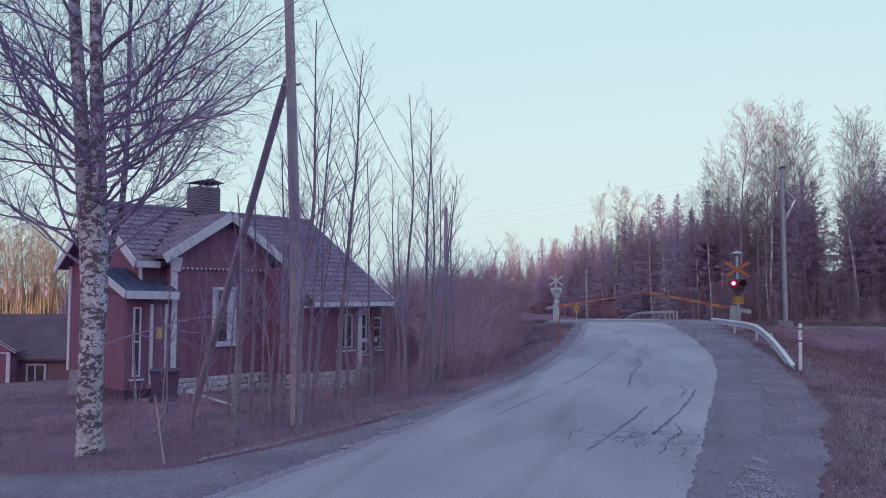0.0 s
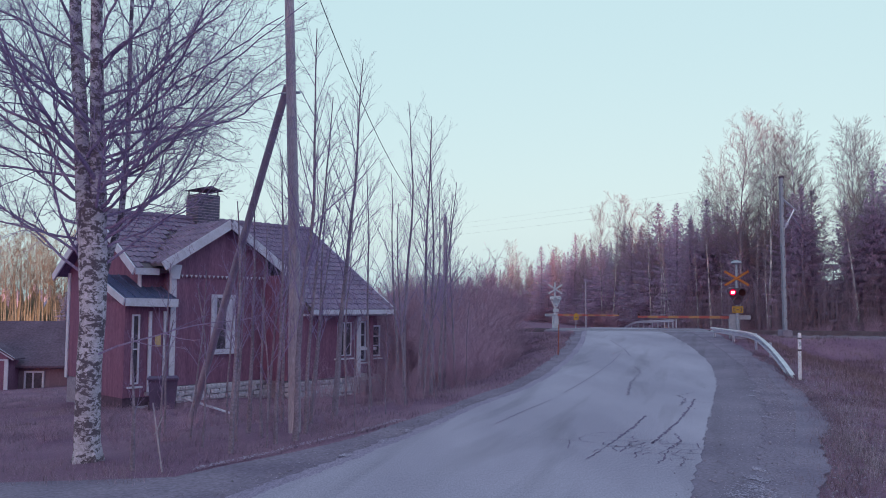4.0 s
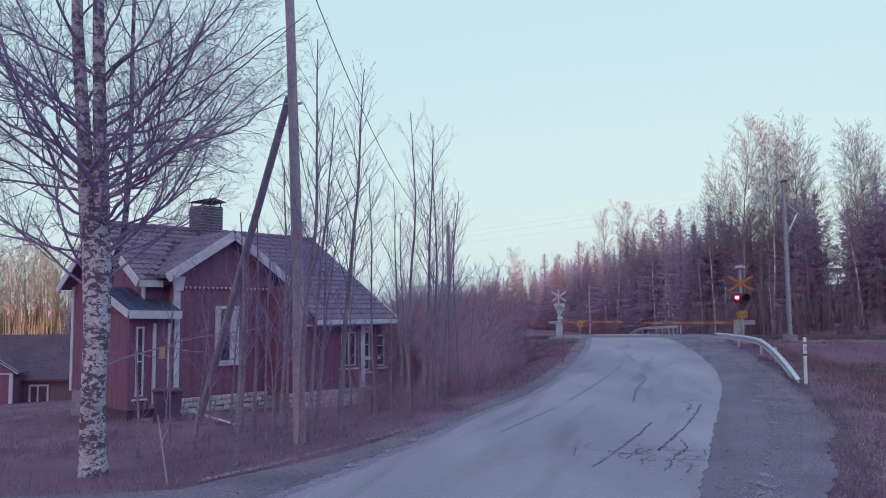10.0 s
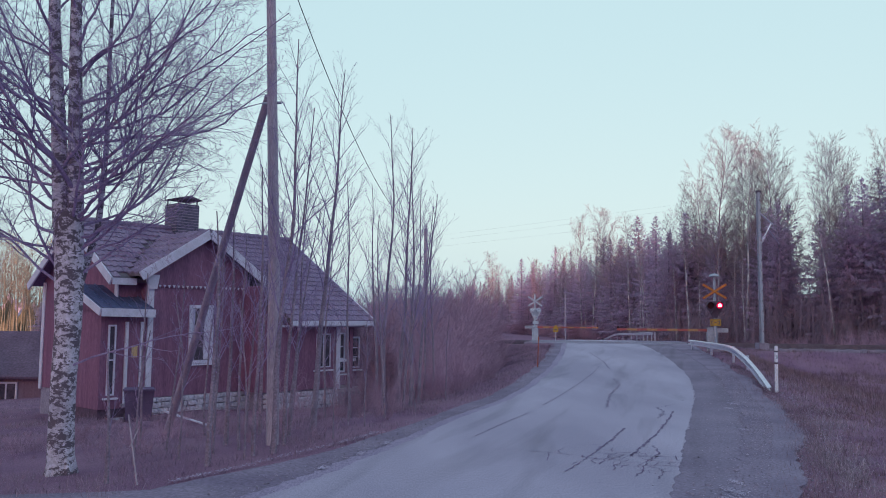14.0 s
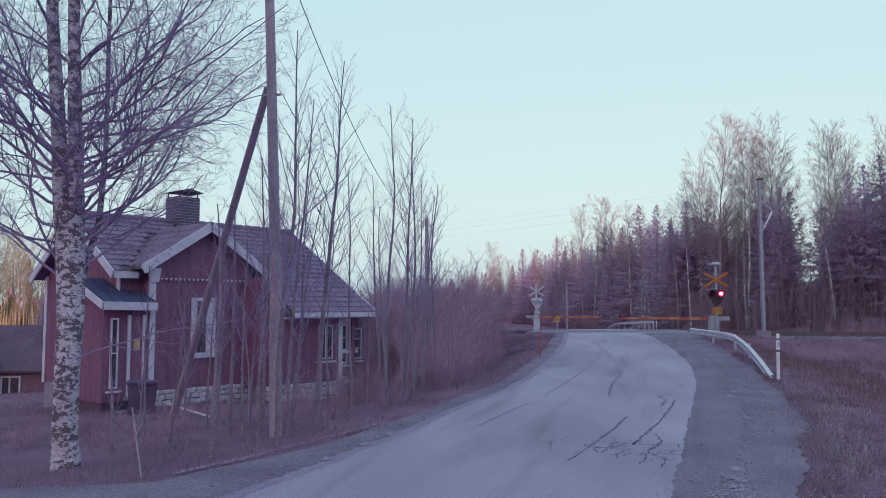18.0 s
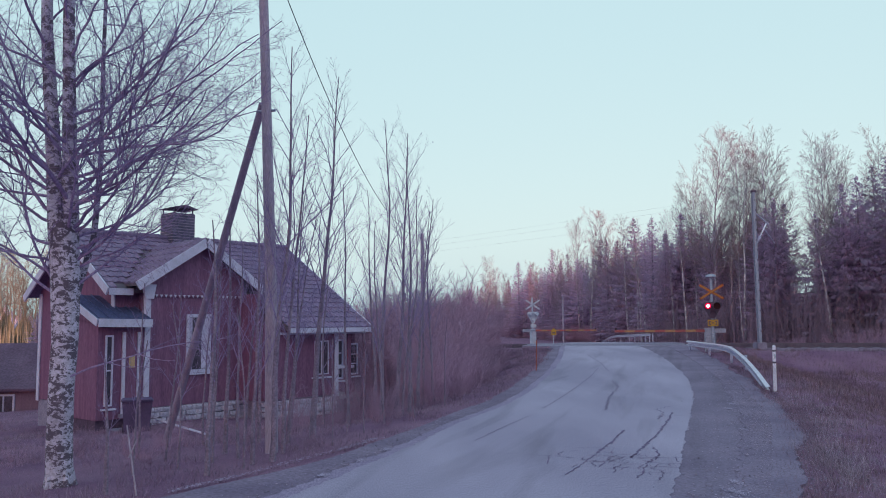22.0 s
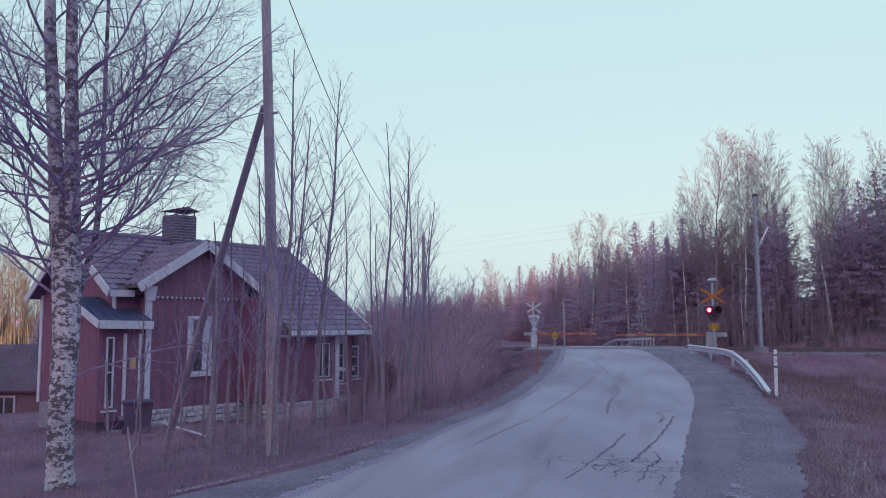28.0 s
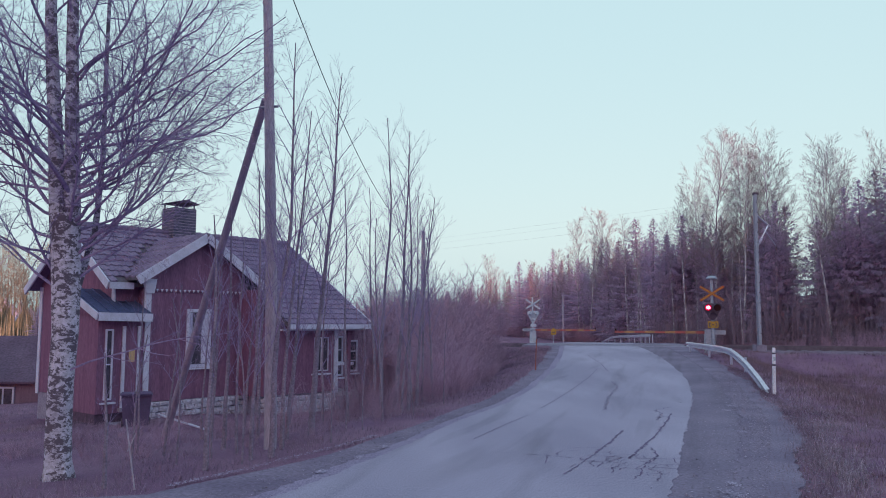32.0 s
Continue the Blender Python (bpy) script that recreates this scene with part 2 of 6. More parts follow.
FOREST_TWIG = material("forest_understorey_stems", (0.27, 0.165, 0.255), 0.95, (0.345, 0.215, 0.32), 0.7, 20, 0.0, island=0.3)
SHRUB = material("thicket_twigs", (0.375, 0.208, 0.33), 0.95, (0.44, 0.252, 0.385), 0.7, 20, 0.0, island=0.2)
BRUSH = material("sunlit_brush", (0.15, 0.105, 0.085), 0.95, (0.20, 0.145, 0.11), 0.25, 2.5, 0.0)
WOODS = material("far_woods", (0.43, 0.305, 0.45), 0.95, (0.50, 0.36, 0.51), 0.15, 1.2, 0.0)


# ---- building helpers ----
def mesh(name, verts, faces, mat, smooth=False):
    me = bpy.data.meshes.new(name)
    me.from_pydata(verts, [], faces)
    me.materials.append(mat)
    if smooth:
        me.polygons.foreach_set("use_smooth", [True] * len(me.polygons))
    me.update()
    return me


def part(name, bm, mat, parent=None, label=""):
    """Links a bmesh, or a mesh, as one mesh object under a thing or a part."""
    if isinstance(bm, bmesh.types.BMesh):
        me = bpy.data.meshes.new(name)
        bm.to_mesh(me)
        bm.free()
        me.materials.append(mat)
    else:
        me = bm
    ob = new(name, me)
    ob.parent = parent
    return tagged(ob, label)


def empty(name, m, label, category, group="", kind=""):
    ob = new(name)
    ob.empty_display_size = 0.2
    ob.matrix_basis = m
    return tagged(ob, label, category, group, kind)


def box(x0, x1, y0, y1, z0, z1, bevel=0.0, bm=None):
    bm = bm or bmesh.new()
    r = bmesh.ops.create_cube(bm, size=1.0, matrix=Matrix.Translation(((x0 + x1) / 2, (y0 + y1) / 2, (z0 + z1) / 2)) @ Matrix.Diagonal((x1 - x0, y1 - y0, z1 - z0, 1)))
    if bevel:
        bmesh.ops.bevel(bm, geom=list({e for v in r["verts"] for e in v.link_edges}), offset=bevel, segments=2, affect="EDGES")
    return bm


def beam(a, b, w, h, bm=None, bevel=0.0):
    """A squared bar from a to b, w wide and h high."""
    a, b = Vector(a), Vector(b)
    bm = bm or bmesh.new()
    d = b - a
    q = d.to_track_quat("Y", "Z").to_matrix().to_4x4()
    r = bmesh.ops.create_cube(bm, size=1.0, matrix=Matrix.Translation((a + b) / 2) @ q @ Matrix.Diagonal((w, d.length, h, 1)))
    if bevel:
        bmesh.ops.bevel(bm, geom=list({e for v in r["verts"] for e in v.link_edges}), offset=bevel, segments=1, affect="EDGES")
    return bm


def rod(a, b, r0, r1=None, sides=12, bm=None):
    a, b = Vector(a), Vector(b)
    bm = bm or bmesh.new()
    d = b - a
    bmesh.ops.create_cone(bm, cap_ends=True, segments=sides, radius1=r0, radius2=r0 if r1 is None else r1, depth=d.length,
                          matrix=Matrix.Translation((a + b) / 2) @ d.to_track_quat("Z", "Y").to_matrix().to_4x4())
    return bm


def prism(points, axis, lo, hi, bm=None):
    """A flat outline pushed along an axis: axis 0 takes (y, z), 1 (x, z), 2 (x, y)."""
    bm = bm or bmesh.new()

    def at(p, d):
        return [(d, *p), (p[0], d, p[1]), (*p, d)][axis]
    low, high = [bm.verts.new(at(p, lo)) for p in points], [bm.verts.new(at(p, hi)) for p in points]
    n = len(points)
    for i in range(n):
        bm.faces.new((low[i], low[(i + 1) % n], high[(i + 1) % n], high[i]))
    bm.faces.new(low[::-1]), bm.faces.new(high)
    bmesh.ops.recalc_face_normals(bm, faces=bm.faces)
    return bm


# ---- lie of the land ----
TRACK_C, TRACK_A = Vector((9.25, 39.5)), radians(-14.0)
TRACK_D, TRACK_N = Vector((math.cos(TRACK_A), math.sin(TRACK_A))), Vector((-math.sin(TRACK_A), math.cos(TRACK_A)))
# left edge of the paving, right edge of the pale paving, outer edge of the dark paving, at matching stations
ROAD_L = [(-14.0, -17.0), (-9.0, -8.0), (-4.6, 1.0), (-2.4, 4.9), (-0.56, 9.32), (0.60, 12.71), (1.94, 16.39), (3.22, 20.86), (4.70, 26.72), (6.0, 32.8), (7.0, 38.0), (8.4, 44.0), (11.0, 54.0), (15.5, 70.0)]
ROAD_M = [(-11.0, -20.0), (-6.0, -11.0), (-1.6, -2.0), (1.0, 4.0), (3.36, 10.16), (4.76, 13.88), (6.07, 17.56), (7.31, 21.71), (8.60, 27.55), (9.6, 33.2), (10.5, 38.0), (11.9, 44.0), (14.0, 53.0), (18.2, 69.0)]
ROAD_R = [(-9.0, -21.5), (-4.2, -13.0), (-0.2, -4.4), (1.52, 3.25), (4.48, 10.04), (5.88, 13.33), (7.1, 17.0), (8.55, 21.5), (9.95, 27.4), (11.3, 33.0), (12.6, 38.0), (14.0, 44.0), (15.6, 52.0), (20.0, 68.5)]


def smooth(a, b, x):
    s = min(1.0, max(0.0, (x - a) / (b - a)))
    return s * s * (3 - 2 * s)


def track_q(x, y):
    return (x - TRACK_C.x) * TRACK_N.x + (y - TRACK_C.y) * TRACK_N.y


def road_z(x, y):
    q = track_q(x, y)
    return 0.45 * smooth(-24, -3, q) - 1.6 * smooth(4, 26, q)


def resample(line, n=6):
    """A smooth line through the stations."""
    out, p = [], [Vector(a) for a in line]
    p = [2 * p[0] - p[1]] + p + [2 * p[-1] - p[-2]]
    for i in range(1, len(p) - 2):
        for k in range(n):
            t = k / n
            a, b, c, d = p[i - 1:i + 3]
            out.append(0.5 * (2 * b + (c - a) * t + (2 * a - 5 * b + 4 * c - d) * t * t + (3 * b - a - 3 * c + d) * t ** 3))
    return out + [p[-2]]


LINE_L, LINE_M, LINE_R = resample(ROAD_L), resample(ROAD_M), resample(ROAD_R)
NP_L, NP_R = np.array([tuple(p) for p in LINE_L]), np.array([tuple(p) for p in LINE_R])


def beside(x, y):
    """How far a place lies off the paving: below 0 to its left, above 0 to its right, 0 on it."""
    dl, dr = np.hypot(NP_L[:, 0] - x, NP_L[:, 1] - y), np.hypot(NP_R[:, 0] - x, NP_R[:, 1] - y)
    i, j = int(dl.argmin()), int(dr.argmin())
    k = min(i, len(LINE_L) - 2)
    t = LINE_L[k + 1] - LINE_L[k]
    off_l = (x - LINE_L[k].x) * t.y - (y - LINE_L[k].y) * t.x
    k = min(j, len(LINE_R) - 2)
    t = LINE_R[k + 1] - LINE_R[k]
    off_r = (x - LINE_R[k].x) * t.y - (y - LINE_R[k].y) * t.x
    if off_l < 0:
        return -dl[i]
    return dr[j] if off_r > 0 else 0.0


def ground_z(x, y):
    off, q = beside(x, y), track_q(x, y)
    if off <= 0:
        wild = -0.050 * min(40, max(0, y - 5)) - 0.045 * min(30, max(0, -x - 5)) + 0.02 * max(0, min(x, 8))
        w = smooth(0.5, 5.0, -off)
    else:
        wild = -0.55
        w = smooth(0.9, 4.5, off)
    if q > 4:
        wild = -0.8
    bank = 0.22 - 0.9 * smooth(3.0, 7.0, abs(q))
    wild = max(wild, bank) if abs(q) < 8 else wild
    z = (1 - w) * (road_z(x, y) - 0.03) + w * wild
    if off != 0:
        z += w * 0.10 * noise.noise((x * 0.45, y * 0.45, 3.1))
    return z


# ---- ground, road, railway ----
def axis(parts):
    out = []
    for a, b, n in parts:
        out += [a + (b - a) * i / n for i in range(n)]
    return out + [parts[-1][1]]


def build_ground():
    xs = axis([(-700, -120, 8), (-120, -32, 16), (-32, 30, 170), (30, 120, 16), (120, 700, 8)])
    ys = axis([(-500, -60, 6), (-60, -6, 14), (-6, 60, 200), (60, 160, 16), (160, 900, 8)])
    verts = [(x, y, ground_z(x, y)) for y in ys for x in xs]
    w = len(xs)
    faces = [(j * w + i, j * w + i + 1, (j + 1) * w + i + 1, (j + 1) * w + i) for j in range(len(ys) - 1) for i in range(w - 1)]
    tagged(new("ground", mesh("ground", verts, faces, SOIL, True)), "brown withered grass ground sloping to the house yard", "ground", kind="structure")


def strip(name, left, right, mat, label, lift, ragged=0.0, across=6):
    """A paved strip between two lines, with a thickness of its own."""
    verts, faces = [], []
    for a, b in zip(left, right):
        for k in range(across + 1):
            p = a.lerp(b, k / across)
            if ragged and k in (0, across):
                wave = 2.2 * noise.noise((p.x * 0.9, p.y * 0.9, 5.0 + k)) + 2.2 * noise.noise((p.x * 5.0, p.y * 5.0, k)) + 1.2 * noise.noise((p.x * 13.0, p.y * 13.0, k))
                p = p + (b - a).normalized() * ragged * wave
            verts.append((p.x, p.y, road_z(p.x, p.y) + lift))
    w = across + 1
    for j in range(len(left) - 1):
        faces += [(j * w + i, j * w + i + 1, (j + 1) * w + i + 1, (j + 1) * w + i) for i in range(across)]
    n = len(verts)
    verts += [(x, y, z - 0.12) for x, y, z in verts]
    for j in range(len(left) - 1):
        for i in (0, across):
            a, b = j * w + i, (j + 1) * w + i
            faces.append((a, b, b + n, a + n))
    return tagged(new(name, mesh(name, verts, faces, mat, False)), label, "road", kind="structure")


def dense(line, n=12):
    return [a.lerp(b, k / n) for a, b in zip(line, line[1:]) for k in range(n)] + [line[-1]]


def build_road():
    left, mid, right = dense(LINE_L), dense(LINE_M), dense(LINE_R)
    strip("road", left, mid, ASPHALT, "worn pale grey asphalt road with long cracks", 0.0, 0.022)
    strip("road_patch", [m.lerp(l, 0.06) for m, l in zip(mid, left)], right, ASPHALT_DARK, "darker asphalt patch along the road's edge", -0.008, 0.02)
    strip("road_edge", [l + (l - m).normalized() * 0.22 for l, m in zip(left, mid)], [l.lerp(m, 0.02) for l, m in zip(left, mid)], ASPHALT_EDGE, "crumbling grey edge of the worn asphalt", -0.006, 0.026)
    out_l = [l + (l - m).normalized() * (0.70 + 0.60 * (1 - smooth(7.5, 11.0, l.y)) + 0.10 * noise.noise((l.x * 0.5, l.y * 0.5, 0))) for l, m in zip(left, mid)]
    strip("shoulder_west", out_l, [l.lerp(m, 0.03) for l, m in zip(left, mid)], GRAVEL, "grey gravel shoulder beside the road", -0.016, 0.012)
    out_r = [r + (r - m).normalized() * (0.30 + 0.20 * noise.noise((r.x * 0.5, r.y * 0.5, 4))) for r, m in zip(right, mid)]
    strip("shoulder_east", [r.lerp(m, 0.36) for r, m in zip(right, mid)], out_r, GRAVEL, "grey gravel shoulder with loose stones", -0.003, 0.03)
    # pale dusty blotches on the dark gravelly strip
    verts, faces = [], []
    rng = random.Random(3)
    for cx, cy, r in ((2.62, 6.75, 0.17), (2.80, 7.05, 0.10), (2.95, 7.45, 0.08), (2.5, 6.5, 0.12), (4.75, 11.6, 0.05), (6.0, 15.2, 0.07), (5.6, 14.4, 0.05), (2.75, 6.6, 0.08), (-1.04, 8.56, 0.05), (-0.7, 9.48, 0.05), (-0.43, 10.25, 0.05), (3.13, 7.88, 0.05)):
        for _ in range(int(2400 * r)):
            x, y = cx + rng.gauss(0, r * 0.55), cy + rng.gauss(0, r * 1.3)
            q, a = rng.uniform(0.004, 0.013), rng.random() * 6.28
            o, h = len(verts), 0.002 + 0.006 * rng.random()
            verts += [(x + q * math.cos(a + k * 1.26) * rng.uniform(0.6, 1.3), y + q * math.sin(a + k * 1.26) * rng.uniform(0.6, 1.3), road_z(x, y) + h) for k in range(5)]
            faces.append(tuple(range(o, o + 5)))
    # a pale dusty line along the shoulder's outer side
    for _ in range(900):
        t = rng.random() * 3
        line = [(-2.45, 7.95), (-1.98, 8.68), (-1.02, 10.42), (-0.60, 11.4)]
        k = min(2, int(t))
        x = line[k][0] + (line[k + 1][0] - line[k][0]) * (t - k) + rng.gauss(0, 0.035)
        y = line[k][1] + (line[k + 1][1] - line[k][1]) * (t - k) + rng.gauss(0, 0.035)
        q, a = rng.uniform(0.004, 0.012), rng.random() * 6.28
        o, h = len(verts), -0.012 + 0.006 * rng.random()
        verts += [(x + q * math.cos(a + j * 1.26), y + q * math.sin(a + j * 1.26), road_z(x, y) + h) for j in range(5)]
        faces.append(tuple(range(o, o + 5)))
    tagged(new("dust_patches", mesh("dust_patches", verts, faces, DUST)), "pale dried dust patches on the road's edge", "dust", kind="stuff")
    # yard entrance beside the birch
    drive_a = [Vector(p) for p in ((-3.4, 4.2), (-5.6, 4.9), (-9.0, 5.4), (-16.0, 5.8))]
    drive_b = [Vector(p) for p in ((-2.2, 7.65), (-3.6, 7.5), (-6.0, 7.5), (-16.0, 8.0))]
    a, b = resample(drive_a, 5), resample(drive_b, 5)
    verts, faces = [], []
    for p, q in zip(a, b):
        for k in range(5):
            r = p.lerp(q, k / 4)
            verts.append((r.x, r.y, ground_z(r.x, r.y) + 0.012))
    for j in range(len(a) - 1):
        faces += [(j * 5 + i, j * 5 + i + 1, j * 5 + i + 6, j * 5 + i + 5) for i in range(4)]
    tagged(new("yard_drive", mesh("yard_drive", verts, faces, GRAVEL, True)), "grey gravel drive turning into the yard", "drive", kind="structure")


def crack_line(points, width, rng, wander):
    """A jagged crack as a thin dark strip that widens and narrows."""
    line = []
    for a, b in zip(points, points[1:]):
        a, b = Vector(a), Vector(b)
        n = max(2, int((b - a).length / 0.065))
        side = Vector((b.y - a.y, a.x - b.x)).normalized()
        for k in range(n):
            line.append(a.lerp(b, k / n) + side * rng.uniform(-wander, wander))
    line.append(Vector(points[-1]))
    verts, faces = [], []
    for i, p in enumerate(line):
        d = (line[min(i + 1, len(line) - 1)] - line[max(i - 1, 0)])
        s = Vector((d.y, -d.x)).normalized() * width * 0.72 * rng.uniform(0.2, 1.15) * (0.2 if i in (0, len(line) - 1) else 1)
        for q in (p - s, p + s):
            verts.append((q.x, q.y, road_z(q.x, q.y) + 0.004))
    faces = [(2 * i, 2 * i + 1, 2 * i + 3, 2 * i + 2) for i in range(len(line) - 1)]
    return verts, faces


def build_cracks():
    rng = random.Random(7)
    plan = [
        ([(3.01, 11.73), (2.60, 10.73), (2.15, 9.72)], 0.026, 0.035),
        ([(2.15, 9.72), (1.72, 8.79), (1.51, 8.40)], 0.014, 0.03),
        ([(4.43, 13.88), (3.69, 12.04), (3.07, 10.63), (2.61, 9.64), (2.46, 9.32)], 0.024, 0.045),
        ([(2.97, 10.16), (2.85, 9.52), (2.55, 8.96), (2.35, 8.46), (2.20, 8.16)], 0.014, 0.05),
        ([(2.38, 9.14), (2.16, 8.79), (2.03, 8.46)], 0.011, 0.05),
        ([(2.19, 9.32), (1.97, 8.79)], 0.010, 0.04),
        ([(1.84, 9.40), (2.05, 9.14), (2.41, 9.40), (3.09, 9.32)], 0.008, 0.03),
        ([(2.55, 9.20), (2.72, 8.95), (2.50, 8.70), (2.62, 8.50)], 0.009, 0.05),
        ([(2.59, 8.46), (2.39, 8.02)], 0.011, 0.04),
        ([(0.85, 9.85), (1.22, 9.72), (1.54, 9.60), (1.84, 9.40)], 0.007, 0.02),
        ([(1.86, 13.63), (1.27, 12.23), (0.74, 10.88)], 0.011, 0.025),
        ([(5.54, 24.52), (4.71, 21.89), (3.47, 18.26), (2.28, 14.79)], 0.012, 0.03),
        ([(5.06, 20.75), (4.74, 18.89), (4.05, 16.98), (3.37, 14.41)], 0.014, 0.09),
        ([(3.88, 12.93), (4.26, 13.88), (4.27, 14.41), (4.82, 14.98)], 0.013, 0.08),
        ([(1.54, 9.60), (1.43, 9.03)], 0.008, 0.03),
        ([(6.4, 30.0), (6.0, 26.0), (5.6, 23.5)], 0.016, 0.05),
        ([(3.95, 13.3), (4.3, 13.5), (4.55, 13.2)], 0.010, 0.05),
    ]
    for _ in range(46):
        x, y = rng.gauss(2.35, 0.42), rng.gauss(9.1, 0.5)
        a = math.radians(rng.gauss(66, 14) if rng.random() < 0.6 else rng.gauss(-8, 20))
        ln = rng.uniform(0.12, 0.5)
        plan.append(([(x, y), (x + 0.5 * ln * math.cos(a + 0.2), y + 0.5 * ln * math.sin(a + 0.2)), (x + ln * math.cos(a), y + ln * math.sin(a))], rng.uniform(0.004, 0.009), 0.035))
    verts, faces = [], []
    for pts, w, wander in plan:
        v, f = crack_line(pts, w * 1.25, rng, wander * 0.45)
        faces += [tuple(i + len(verts) for i in face) for face in f]
        verts += v
    tagged(new("road_cracks", mesh("road_cracks", verts, faces, CRACK)), "dark jagged cracks in the worn asphalt", "cracks", kind="stuff")


def on_track(s, q, z=0.0):
    p = TRACK_C + TRACK_D * s + TRACK_N * q
    return Vector((p.x, p.y, z))


def build_railway():
    track = empty("railway_track", Matrix.Identity(4), "single railway track with rusty rails on ballast", "railway track", kind="structure")
    # ballast bed
    prof = [(-2.9, 0.0), (-1.7, 0.33), (1.7, 0.33), (2.9, 0.0)]
    verts, faces = [], []
    stations = axis([(-300, -40, 12), (-40, -4.2, 18)]), axis([(4.2, 40, 18), (40, 300, 12)])
    for st in stations:
        n0 = len(verts)
        for s in st:
            verts += [tuple(on_track(s, q + 0.12 * noise.noise((s, q, 0)), z - 0.04)) for q, z in prof]
        for j in range(len(st) - 1):
            faces += [(n0 + j * 4 + i, n0 + j * 4 + i + 1, n0 + j * 4 + i + 5, n0 + j * 4 + i + 4) for i in range(3)]
    part("ballast", mesh("ballast", verts, faces, BALLAST, False), None, track, "brown-grey crushed stone ballast")
    for q in (-0.762, 0.762):
        bm = bmesh.new()
        for z0, z1, w in ((0.29, 0.33, 0.14), (0.33, 0.43, 0.03), (0.43, 0.475, 0.075)):
            beam(on_track(-300, q, (z0 + z1) / 2), on_track(300, q, (z0 + z1) / 2), w, z1 - z0, bm)
        part("rail", bm, RAIL, track, "rusty steel rail")
    sl = bmesh.new()
    beam((0, -1.25, 0), (0, 1.25, 0), 0.26, 0.10, sl, 0.02)
    me = bpy.data.meshes.new("sleeper")
    sl.to_mesh(me), sl.free()
    me.materials.append(SLEEPER)
    for i in range(-50, 60):
        s = i * 0.61
        if abs(s) < 4.2:
            continue
        p = on_track(s, 0, 0.265)
        ob = new("sleeper", me)
        ob.parent = track
        ob.matrix_basis = pose(p.x, p.y, p.z, 0, 0, math.degrees(TRACK_A))
    # boarded crossing deck between and beside the rails
    for q0, q1 in ((-2.0, -0.86), (-0.66, 0.66), (0.86, 2.0)):
        bm = beam(on_track(-3.9, (q0 + q1) / 2, 0.40), on_track(3.9, (q0 + q1) / 2, 0.40), q1 - q0, 0.13, None, 0.01)
        part("crossing_panel", bm, CONCRETE, track, "worn grey crossing deck panel")


# ---- catenary mast and wires ----
def sagging(a, b, sag, n=24):
    return [Vector(a).lerp(Vector(b), i / n) - Vector((0, 0, 4 * sag * (i / n) * (1 - i / n))) for i in range(n + 1)]


def cable(points, r, mat, name, parent=None, label=""):
    V, F = [], []
    tube(V, F, points, [r] * len(points), 5)
    return part(name, mesh(name, V, F, mat), None, parent, label)


def tube(V, F, pts, rad, sides):
    """Adds a tapered tube along points to lists of vertices and faces."""
    n0, n = len(V), len(pts)
    for i, p in enumerate(pts):
        d = (pts[min(i + 1, n - 1)] - pts[max(i - 1, 0)])
        a = d.cross(Vector((0.31, 0.93, 0.17)))
        if a.length_squared < 1e-12:
            a = d.cross(Vector((1, 0, 0)))
        a.normalize()
        b = d.cross(a).normalized()
        r = rad[i]
        for k in range(sides):
            c, s = CIRCLE[sides][k]
            V.append((p.x + r * (c * a.x + s * b.x), p.y + r * (c * a.y + s * b.y), p.z + r * (c * a.z + s * b.z)))
    for i in range(n - 1):
        o = n0 + i * sides
        for k in range(sides):
            k2 = (k + 1) % sides
            F.append((o + k, o + k2, o + sides + k2, o + sides + k))


CIRCLE = {n: [(math.cos(k * math.tau / n), math.sin(k * math.tau / n)) for k in range(n)] for n in range(3, 21)}


